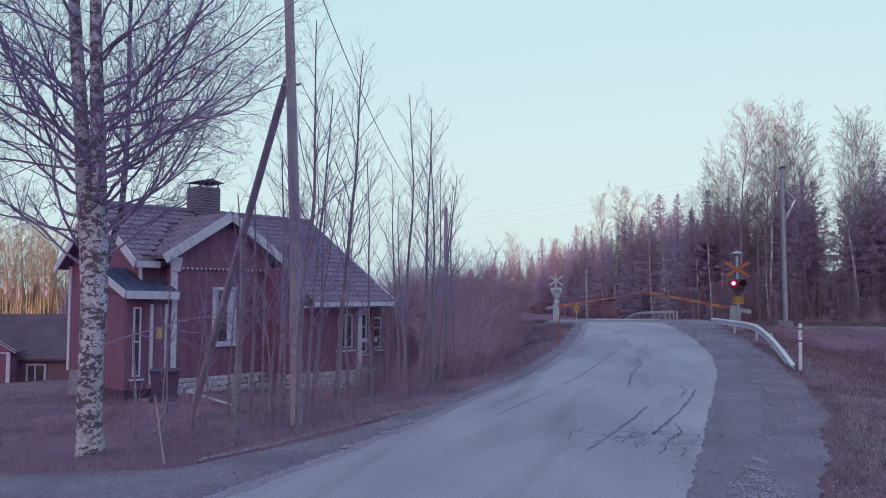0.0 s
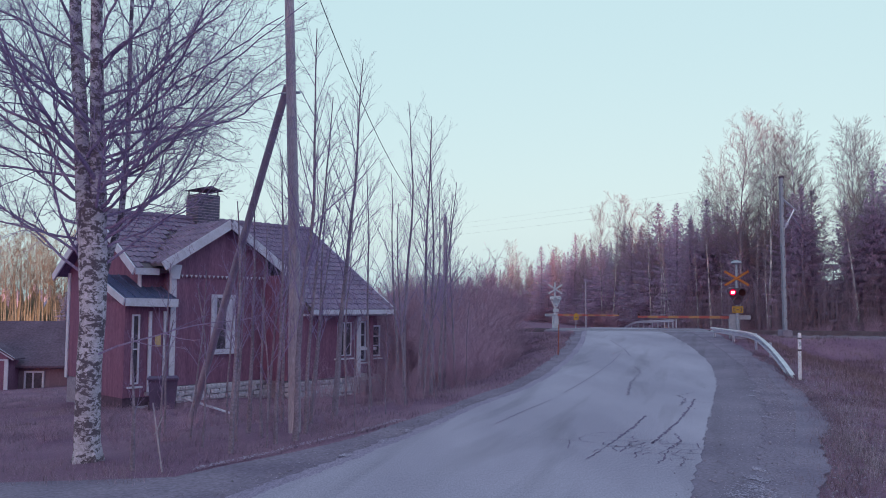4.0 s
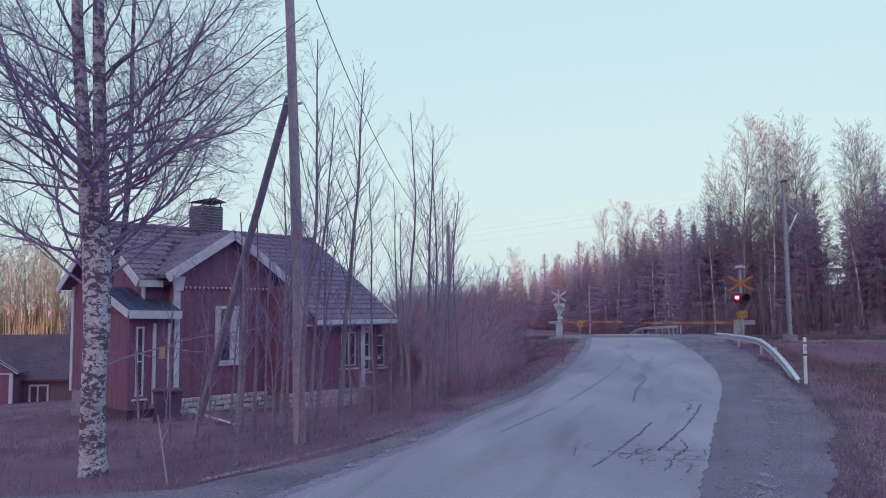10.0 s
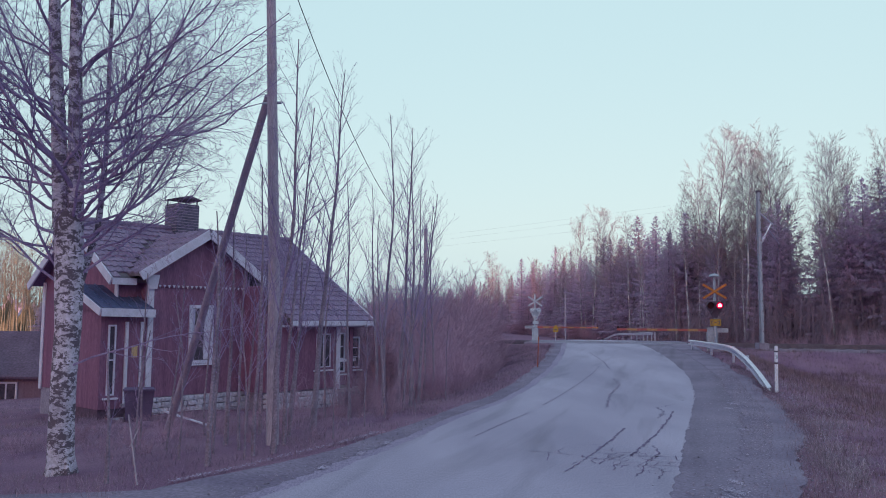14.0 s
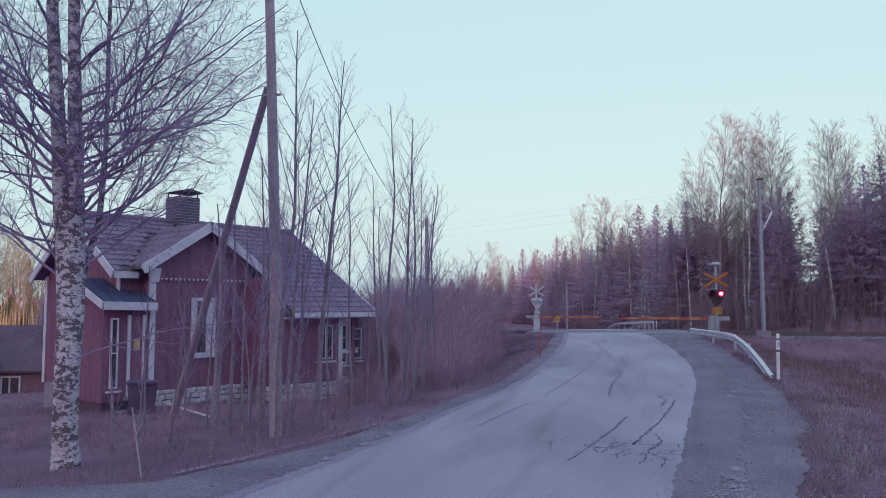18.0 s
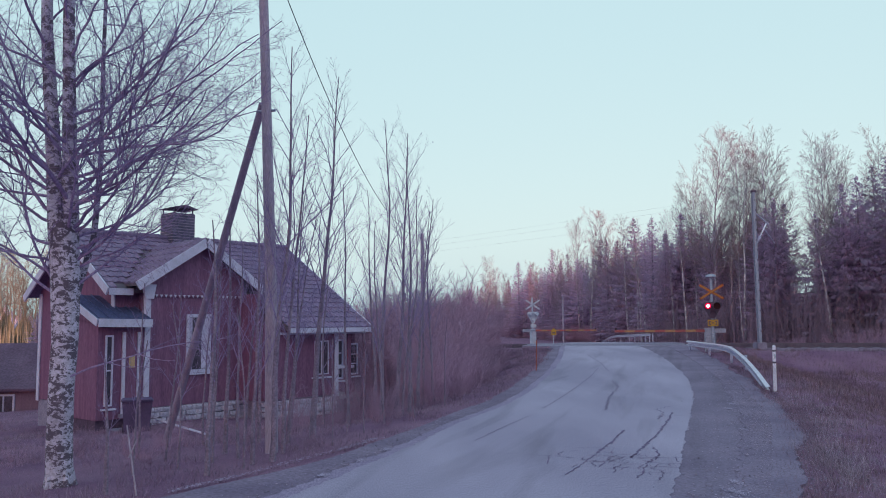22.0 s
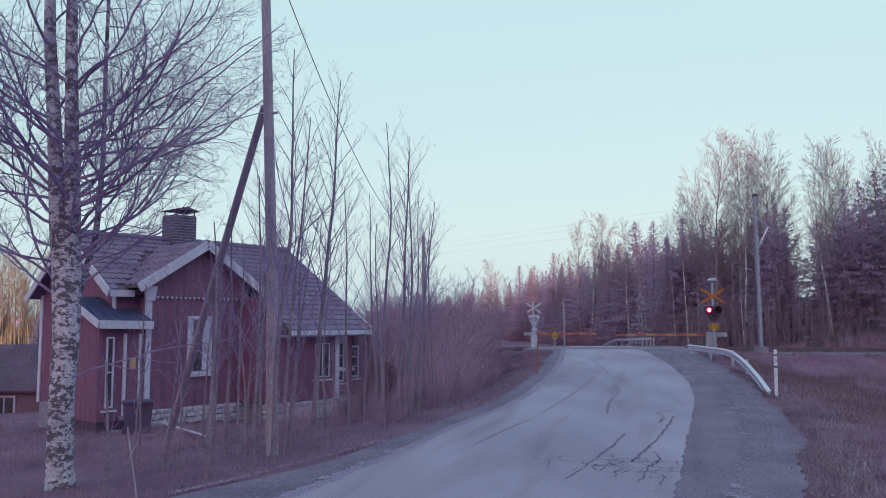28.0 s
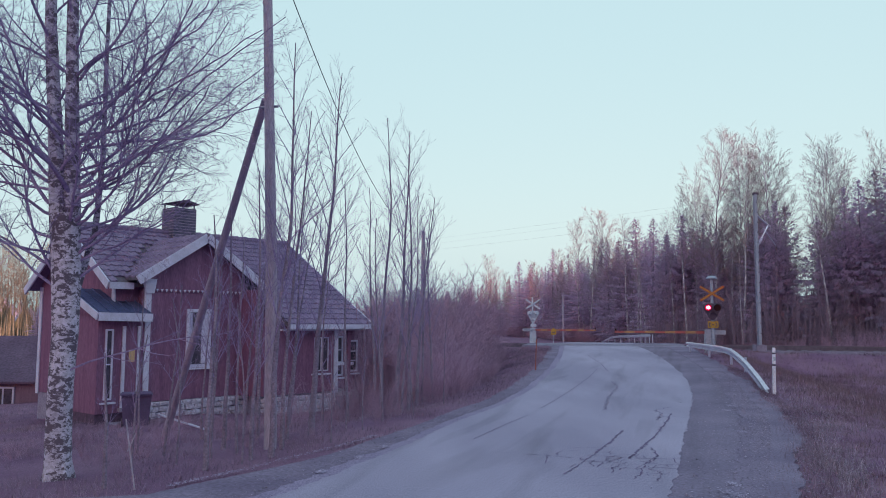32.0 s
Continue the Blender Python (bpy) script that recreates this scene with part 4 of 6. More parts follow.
    # white boards along the verges and eaves
    def board(name, a, b, w=0.04, h=0.2):
        return part(name, beam((a[0], -a[1], a[2]), (b[0], -b[1], b[2]), w, h), WHITE_WOOD, house, "white painted trim board")
    for u in (-0.33, 6.75):
        board("bargeboard", (u, 0.0, ridge - 0.08), (u, 2.45 if u < 0 else 4.02, (eave if u < 0 else 1.5) - 0.08))
        board("bargeboard", (u, 0.0, ridge - 0.13), (u, -2.45, eave - 0.13), 0.04, 0.20)
    board("bargeboard", (c + 0.05, gf + 0.03, gr - 0.1), (c - gh, gf + 0.03, ge - 0.1), 0.04, 0.22)
    board("bargeboard", (c + 0.05, gf + 0.03, gr - 0.1), (c + gh + 0.05, gf + 0.03, ge - 0.14), 0.04, 0.22)
    board("fascia", (3.75, 4.03, 1.44), (6.72, 4.03, 1.44), 0.03, 0.13)
    board("fascia", (-0.3, 2.46, 2.42), (0.3, 2.46, 2.42), 0.03, 0.16)
    board("soffit_board", (3.75, 3.72, 1.36), (6.72, 3.72, 1.36), 0.10, 0.06)
    # scalloped band across the front gable
    band = part("scalloped_band", box(c - half, c + half, 2.665, 2.69, 2.31, 2.36), RED_WOOD, house)
    tooth = bmesh.new()
    for k in range(22):
        u = c - half + 0.06 + k * (2 * half - 0.12) / 21
        prism([(u - 0.035, 2.36), (u + 0.035, 2.36), (u, 2.29)], 1, -2.72, -2.70, tooth)
    part("white_scallops", tooth, WHITE_WOOD, house, "row of small white scallops")
    band.matrix_basis = Matrix.Translation((0, -5.355, 0))
    # corner boards
    for u, v, z0, z1 in ((c - half - 0.03, 2.68, -0.4, 2.35), (c + half, 2.68, -0.4, 2.35), (5.72, 3.62, -0.4, 1.4)):
        part("corner_board", box(u - 0.06, u + 0.08, -v - 0.02, -v + 0.1, z0, z1), WHITE_WOOD, house)
    part("corner_board", box(-0.03, -0.002, -2.18, -2.02, -0.4, 2.5), WHITE_WOOD, house)
    part("corner_board", box(-0.03, -0.002, 2.02, 2.18, -0.4, 2.5), WHITE_WOOD, house)
    part("capital", prism([(c - half - 0.20, 2.6), (c - half + 0.16, 2.6), (c - half + 0.10, 2.25), (c - half - 0.10, 2.25)], 1, -2.74, -2.67), WHITE_WOOD, house)
    # windows
    def window(u0, u1, v, z0, z1, bars=1, posts=1, t=0.085):
        w = part("window", box(u0, u1, -v - 0.012, -v + 0.03, z0, z1), GLASS, house, "dark window pane in a white frame")
        for a, b, d, e in ((u0 - t, u0, z0 - t, z1 + t), (u1, u1 + t, z0 - t, z1 + t), (u0, u1, z1, z1 + t), (u0, u1, z0 - t, z0)):
            part("casing", box(a, b, -v - 0.045, -v + 0.02, d, e, 0.006), WHITE_WOOD, w)
        for k in range(posts):
            u = u0 + (u1 - u0) * (k + 1) / (posts + 1)
            part("mullion", box(u - 0.02, u + 0.02, -v - 0.032, -v - 0.013, z0, z1), WHITE_WOOD, w)
        for k in range(bars):
            z = z0 + (z1 - z0) * (k + 1) / (bars + 1)
            part("glazing_bar", box(u0, u1, -v - 0.028, -v - 0.014, z - 0.015, z + 0.015), WHITE_WOOD, w)
        part("sill", box(u0 - 0.12, u1 + 0.12, -v - 0.09, -v - 0.01, z0 - 0.13, z0 - 0.09), WHITE_WOOD, w)
        return w
    front = window(1.70, 2.22, 2.66, 0.50, 1.80, 0, 0)
    for a, b in ((1.702, 1.78), (2.04, 2.218)):
        n = 13
        V = [(a + (b - a) * k / (n - 1), -2.680 - 0.008 * (k % 2), z) for z in (0.51, 1.79) for k in range(n)]
        V += [(x, y + 0.004, z) for x, y, z in V]
        F = [(k, k + 1, n + k + 1, n + k) for k in range(n - 1)] + [(3 * n + k, 3 * n + k + 1, 2 * n + k + 1, 2 * n + k) for k in range(n - 1)]
        part("curtain", mesh("curtain", V, F, WHITE_WOOD), None, front, "white lace curtain")
    window(4.98, 5.42, 3.60, 0.25, 1.12, 0, 1, 0.028)
    # veranda at the low eave
    for u, v in ((6.19, 3.6), (6.6, 3.3), (6.5, 2.4)):
        part("veranda_post", box(u - 0.06, u + 0.06, -v - 0.06, -v + 0.06, -0.4, 1.55), RED_WOOD, house)
    part("veranda_rail", box(5.8, 6.4, -3.63, -3.57, 0.35, 0.43), WHITE_WOOD, house)
    window(5.84, 6.02, 3.5, 0.10, 1.12, 2, 0, 0.05)
    window(6.36, 6.58, 3.5, 0.20, 1.0, 2, 0, 0.05)
    part("veranda_floor", box(5.75, 6.6, -3.6, 2.1, -0.5, -0.38), POLE_WOOD, house)
    for u, v in ((6.5, 3.5), (6.5, -2.0), (5.9, 3.5)):
        part("veranda_pier", box(u - 0.12, u + 0.12, -v - 0.12, -v + 0.12, g, -0.5), CONCRETE, house)
    # porch with a blue tin roof in the corner
    for name, q in (("porch_wall", (-0.62, 0.52, 2.58, 2.66, -0.55, 1.62)), ("porch_side", (-0.62, -0.54, 1.3, 2.58, -0.55, 1.75)), ("porch_back", (-0.54, 0.0, 1.3, 1.38, -0.55, 2.1))):
        wall(*q, name=name)
    part("porch_gable", prism([(-2.66, 1.62), (-1.3, 1.75), (-1.3, 2.30), (-2.66, 1.70)], 0, -0.62, -0.54), RED_WOOD, house)
    slab("porch_roof", [(-0.75, 1.35, 2.36), (-0.75, 2.92, 1.76), (0.56, 2.92, 1.76), (0.56, 1.35, 2.36)], 0.05, BLUE_TIN)
    seam = bmesh.new()
    for k in range(6):
        u = -0.70 + k * 0.24
        beam((u, -1.36, 2.375), (u, -2.90, 1.785), 0.02, 0.03, seam)
    part("roof_seams", seam, BLUE_TIN, house)
    board("porch_fascia", (-0.75, 2.94, 1.68), (0.56, 2.94, 1.66), 0.03, 0.19)
    board("porch_barge", (-0.78, 1.35, 2.28), (-0.78, 2.94, 1.68), 0.03, 0.17)
    door = part("porch_door", box(0.035, 0.311, -2.70, -2.665, -0.42, 1.42), RED_WOOD, house, "dark red panelled porch door")
    for u in (-0.01, 0.356):
        part("door_casing", box(u - 0.035, u + 0.035, -2.72, -2.665, -0.45, 1.46), WHITE_WOOD, door)
    part("door_notice", box(0.12, 0.26, -2.708, -2.702, 0.62, 0.90), PAPER, door, "small yellowish paper notice")
    part("door_sill", box(-0.1, 0.45, -2.80, -2.665, -0.52, -0.44), CONCRETE, door)
    window(-0.41, -0.30, 2.66, -0.2, 1.35, 1, 0, 0.04)
    part("porch_foundation", box(-0.6, 0.5, -2.62, -1.3, g, -0.55), GREY_ROOF, house)
    part("doorstep", box(-0.4, 0.5, -3.25, -2.7, g, -0.75), CONCRETE, house, "grey concrete doorstep")
    # end wall window
    w = part("window", box(-0.02, 0.02, -1.0, -0.3, 0.3, 1.6), GLASS, house, "dark window pane in a white frame")
    for a, b, d, e in ((-1.09, -1.0, 0.2, 1.7), (-0.3, -0.21, 0.2, 1.7), (-1.0, -0.3, 1.6, 1.7), (-1.0, -0.3, 0.2, 0.3)):
        part("casing", box(-0.05, 0.0, a, b, d, e), WHITE_WOOD, w)
    # chimney with a tin cap
    ch = part("chimney", box(2.5, 3.2, -0.34, 0.34, 3.4, 4.80, 0.015), BRICK, house, "grey brick chimney with a tin hat")
    bm = prism([(2.42, 4.93), (2.85, 5.04), (3.28, 4.93), (2.85, 4.945)], 1, -0.42, 0.42)
    part("cap", bm, BLACK_PAINT, ch, "dark tin chimney cap")
    for u, v in ((2.56, -0.3), (3.14, -0.3), (2.56, 0.3), (3.14, 0.3)):
        part("cap_leg", box(u - 0.015, u + 0.015, v - 0.015, v + 0.015, 4.79, 4.96), BLACK_PAINT, ch)
    courses = bmesh.new()
    for k in range(15):
        box(2.494, 3.206, -0.346, 0.346, 3.62 + k * 0.08, 3.632 + k * 0.08, 0, courses)
    part("mortar_joints", courses, POLE_WOOD, ch)
    return house


def build_bin():
    x, y = -6.10, 17.35
    z = ground_z(x, y)
    bin_ = empty("wheelie_bin", pose(x, y, z - 0.06, 0, 0, 20), "dark plastic wheelie bin beside the porch", "bin")
    bm = prism([(-0.25, 0.08), (0.25, 0.08), (0.30, 0.70), (-0.30, 0.70)], 1, -0.3, 0.3)
    part("body", bm, BIN_PLASTIC, bin_)
    part("lid", box(-0.33, 0.33, -0.36, 0.36, 0.701, 0.76, 0.03), BIN_PLASTIC, bin_)
    part("handle", rod((-0.25, 0.37, 0.68), (0.25, 0.37, 0.68), 0.02, 0.02, 8), BIN_PLASTIC, bin_)
    for dx in (-0.26, 0.26):
        part("wheel", rod((dx - 0.03, 0.27, 0.1), (dx + 0.03, 0.27, 0.1), 0.1, 0.1, 14), BLACK_PAINT, bin_)
    part("foot", box(-0.2, 0.2, -0.28, -0.2, -0.02, 0.081), BIN_PLASTIC, bin_)


def tile_roof(house):
    """Curved clay tiles in staggered rows, each lapping the row below."""
    V, F = [], []
    n, w, l = 5, 0.19, 0.32
    for j, (y, lift) in enumerate(((0.0, 0.010), (l, 0.040))):
        for i in range(n + 1):
            a = i / n
            V.append((a * w, y, lift + 0.014 * math.sin(a * math.pi * 2 + 0.6)))
    for i in range(n + 1):
        V.append((i / n * w, l, 0.0))
    for i in range(n):
        F.append((i, i + 1, n + 2 + i, n + 1 + i))
        F.append((n + 1 + i, n + 2 + i, 2 * n + 3 + i, 2 * n + 2 + i))
    me = mesh("roof_tile", V, F, ROOF_TILE, False)
    jog = random.Random(3)

    def places(u0, u1, v0, z0, v1, z1):
        """Poses of the tiles, row by row from the ridge (v0, z0) down to the eave (v1, z1)."""
        run = math.hypot(v1 - v0, z1 - z0)
        pitch = math.atan2(z0 - z1, v1 - v0)
        rows, cols = int(run / 0.262), int((u1 - u0) / 0.182)
        for r in range(rows):
            d = (r + 0.5) * run / rows - 0.17
            v, z = v0 + d * math.cos(pitch), z0 - d * math.sin(pitch)
            for k in range(cols):
                u = u0 + k * (u1 - u0) / cols
                turn = Matrix.Rotation(pitch + jog.uniform(-.012, .012), 4, "X") @ Matrix.Rotation(math.pi + jog.uniform(-.012, .012), 4, "Z")
                yield u, v, Matrix.Translation((u, -v, z + 0.01)) @ turn @ Matrix.Translation((-0.19, 0, 0))
    # the low slope towards the road, tile by tile
    for u, v, m in places(3.75, 6.72, 0.0, 4.05, 4.0, 1.5):
        ob = new("roof_tile", me)
        ob.parent = house
        ob.matrix_basis = m
    # the upper slope behind the gable and the chimney, joined
    V2, F2 = [], []
    for u, v, m in places(-0.3, 3.75, 0.0, 4.05, 2.43, 2.5):
        a, b = u + 0.12, v + 0.13
        if b > 0.35 and abs(a - 2.0) < (b - 0.2) * 0.95 or (2.45 < a < 3.25 and b < 0.3):
            continue
        o = len(V2)
        V2 += [tuple(m @ Vector(p)) for p in V]
        F2 += [tuple(o + i for i in f) for f in F]
    tagged(part("upper_tiles", mesh("upper_tiles", V2, F2, ROOF_TILE), None, house, "brown tiles of the upper roof slope"), kind="stuff")
    caps = bmesh.new()
    for k in range(22):
        u = -0.3 + k * 0.32
        rod((u, 0, 4.07), (u + 0.34, 0, 4.085), 0.09, 0.10, 8, caps)
    part("ridge_tiles", caps, ROOF_TILE, house, "row of rounded ridge tiles")


def tile_gable(house):
    """The two small slopes of the front gable in the same tiles, joined."""
    V, F = [], []
    c, gr, ge, gh = 2.0, 3.80, 2.64, 1.80
    for side in (-1, 1):
        for r in range(6):
            for k in range(8):
                v = 2.90 - k * 0.31
                s0, s1 = r / 6, (r + 1.12) / 6
                if v - 0.31 < 0.35 + s0 * 1.85:
                    continue
                o = len(V)
                for s, lift in ((s0, 0.015), (min(s1, 1.02), 0.045)):
                    for i in range(5):
                        V.append((c + side * gh * s, -(v - i * 0.31 / 4), gr - (gr - ge) * s + lift + 0.03 * math.sin(i / 4 * math.tau)))
                for i in range(4):
                    F.append((o + i, o + i + 1, o + 6 + i, o + 5 + i))
                for i in range(5):
                    x, y, z = V[o + 5 + i]
                    V.append((x, y, z - 0.04))
                for i in range(4):
                    F.append((o + 5 + i, o + 6 + i, o + 11 + i, o + 10 + i))
    tagged(part("gable_tiles", mesh("gable_tiles", V, F, ROOF_TILE), None, house, "brown tiles of the front gable"), kind="stuff")


def build_barn():
    x, y = -21.62, 36.0
    g = -2.5
    barn = empty("barn", pose(x, y, 0), "low dark outbuilding with a grey roof and red porch", "outbuilding")
    part("wall", box(-7, 5.4, 0, 0.2, g - 0.3, -1.0), DARK_BOARDS, barn, "dark weathered board wall")
    part("wall", box(5.2, 5.4, 0.2, 6.4, g - 0.3, -1.0), DARK_BOARDS, barn)
    part("wall", box(-7, 5.4, 6.2, 6.4, g - 0.3, -1.0), DARK_BOARDS, barn)
    part("gable_end", prism([(0.0, -1.0), (6.4, -1.0), (3.2, 0.72)], 0, 5.2, 5.4), DARK_BOARDS, barn)
    for v0, z0, v1, z1 in ((-0.3, -1.13, 3.2, 0.82), (6.7, -1.13, 3.2, 0.82)):
        V = [(-7.4, v0, z0), (5.8, v0, z0), (5.8, v1, z1), (-7.4, v1, z1)]
        V += [(a, b, c - 0.1) for a, b, c in V]
        part("roof", mesh("roof", V, [(0, 1, 2, 3), (7, 6, 5, 4), (0, 4, 5, 1), (1, 5, 6, 2), (2, 6, 7, 3), (3, 7, 4, 0)], GREY_ROOF), None, barn, "weathered grey sheet roof")
    w = part("window", box(2.76, 3.50, -0.03, 0.05, -2.26, -1.46), GLASS, barn)
    for a, b, d, e in ((2.68, 2.76, -2.34, -1.38), (3.50, 3.58, -2.34, -1.38), (2.76, 3.50, -1.46, -1.38), (2.76, 3.50, -2.34, -2.26), (3.06, 3.12, -2.26, -1.46)):
        part("casing", box(a, b, -0.07, 0.03, d, e), WHITE_WOOD, w)
    porch = part("porch", prism([(-0.9, g - 0.3), (2.4, g - 0.3), (2.4, -0.75), (0.75, 0.28), (-0.9, -0.75)], 1, -0.9, -0.75), RED_WOOD, barn, "red gabled porch front")
    part("porch_side", box(2.25, 2.4, -0.75, 0, g - 0.3, -0.75), RED_WOOD, porch)
    for s in (-1, 1):
        part("bargeboard", beam((0.75, -0.96, 0.40), (0.75 + s * 1.93, -0.96, -0.80), 0.03, 0.13), WHITE_WOOD, porch)
        V = [(0.75, -1.0, 0.45), (0.75 + s * 1.98, -1.0, -0.77), (0.75 + s * 1.98, -0.1, -0.77), (0.75, -0.1, 0.45)]
        V += [(a, b, c - 0.06) for a, b, c in V]
        part("porch_roof", mesh("porch_roof", V, [(0, 1, 2, 3), (7, 6, 5, 4), (0, 4, 5, 1), (1, 5, 6, 2), (2, 6, 7, 3), (3, 7, 4, 0)], GREY_ROOF), None, porch)
    part("corner_board", box(2.26, 2.42, -0.96, -0.9, g - 0.3, -0.8), WHITE_WOOD, porch)
    part("tie_board", box(-0.8, 2.26, -0.94, -0.9, -0.86, -0.80), WHITE_WOOD, porch)
    part("porch_base", box(-0.85, 2.35, -0.75, 0, g - 0.4, g), CONCRETE, porch)


# ---- trees ----
def limb(rng, p, d, length, segs, wiggle, lift):
    """Points of a crooked branch from p along d; lift bends it upwards (or down)."""
    pts, d, step = [p.copy()], d.normalized(), length / segs
    for _ in range(segs):
        d = (d + Vector((rng.gauss(0, wiggle), rng.gauss(0, wiggle), rng.gauss(0, wiggle) + lift))).normalized()
        p = p + d * step
        pts.append(p.copy())
    return pts


def along(pts, f):
    i = min(len(pts) - 2, int(f * (len(pts) - 1)))
    t = f * (len(pts) - 1) - i
    return pts[i].lerp(pts[i + 1], t), (pts[i + 1] - pts[i]).normalized()


def sideways(rng, d, angle):
    """A direction that leaves d by about that many degrees."""
    r = Vector((rng.gauss(0, 1), rng.gauss(0, 1), rng.gauss(0, 1)))
    s = (r - d * r.dot(d)).normalized()
    a = radians(angle)
    return d * math.cos(a) + s * math.sin(a)


def branch(rng, V, F, p, d, length, r, level, habit):
    """A crooked branch that forks to alternate sides, down to fine twigs."""
    step, wiggle, lift, angle, r_min = habit["step"][level], habit["wiggle"], habit["lift"][level], habit["angle"], habit["r_min"]
    n = max(3, min(12, round(length / step)))
    side = sideways(rng, d, 90)
    pts, here, k = [p.copy()], d.normalized(), rng.choice((-1, 1))
    for i in range(n):
        k = -k
        here = (here + side * (k * wiggle * 0.8) + Vector((rng.gauss(0, wiggle), rng.gauss(0, wiggle), rng.gauss(0, wiggle) + lift))).normalized()
        pts.append(pts[-1] + here * (length / n))
    end = max(r_min * 0.6, r * 0.22)
    tube(V, F, pts, [max(r_min * 0.6, r + (end - r) * (i / n) ** 0.8) for i in range(n + 1)], 5 if level == 0 else 3)
    if level + 1 >= len(habit["step"]):
        return
    count = round(habit["kids"][level] * (0.55 + 0.45 * min(1.4, length / habit["whole"][level])))
    for j in range(count):
        f = 0.14 + 0.82 * (j + rng.random()) / count
        q, e = along(pts, f)
        out = sideways(rng, e, angle * rng.uniform(0.7, 1.25))
        if out.z < e.z - 0.55 and rng.random() < 0.7:
            out = sideways(rng, e, angle * 0.8)
        ln = length * rng.uniform(0.30, 0.62) * (1.12 - 0.72 * f)
        branch(rng, V, F, q, out, ln, max(r_min, min(r * 0.55, (r + (end - r) * f) * 0.72) * habit["share"]), level + 1, habit)


def crown(rng, V, F, stems, limbs, lim_len, angle, lowest, shape, habit, thick=0.0095):
    """Limbs with their branches and twigs on given stems (points, radii)."""
    for pts, rad in stems:
        turn = rng.random() * math.tau
        for k in range(limbs):
            f = lowest + (0.985 - lowest) * (k + rng.random()) / limbs
            p, d = along(pts, f)
            r0 = rad[min(len(rad) - 1, int(f * len(rad)))]
            turn += 2.4 + rng.uniform(-0.5, 0.5)
            a = d.cross(Vector((0.3, 0.9, 0.2))).normalized()
            b = d.cross(a).normalized()
            lean = radians(angle * rng.uniform(0.75, 1.2))
            out = d * math.cos(lean) + (a * math.cos(turn) + b * math.sin(turn)) * math.sin(lean)
            ln = lim_len * (1.12 - shape * f) * rng.uniform(0.6, 1.15)
            branch(rng, V, F, p, out, ln, max(habit["r_min"], min(r0 * 0.55, thick * ln + 0.002)), 0, habit)


def taper(r0, r1, n, power=1.0):
    return [r0 + (r1 - r0) * (i / n) ** power for i in range(n + 1)]


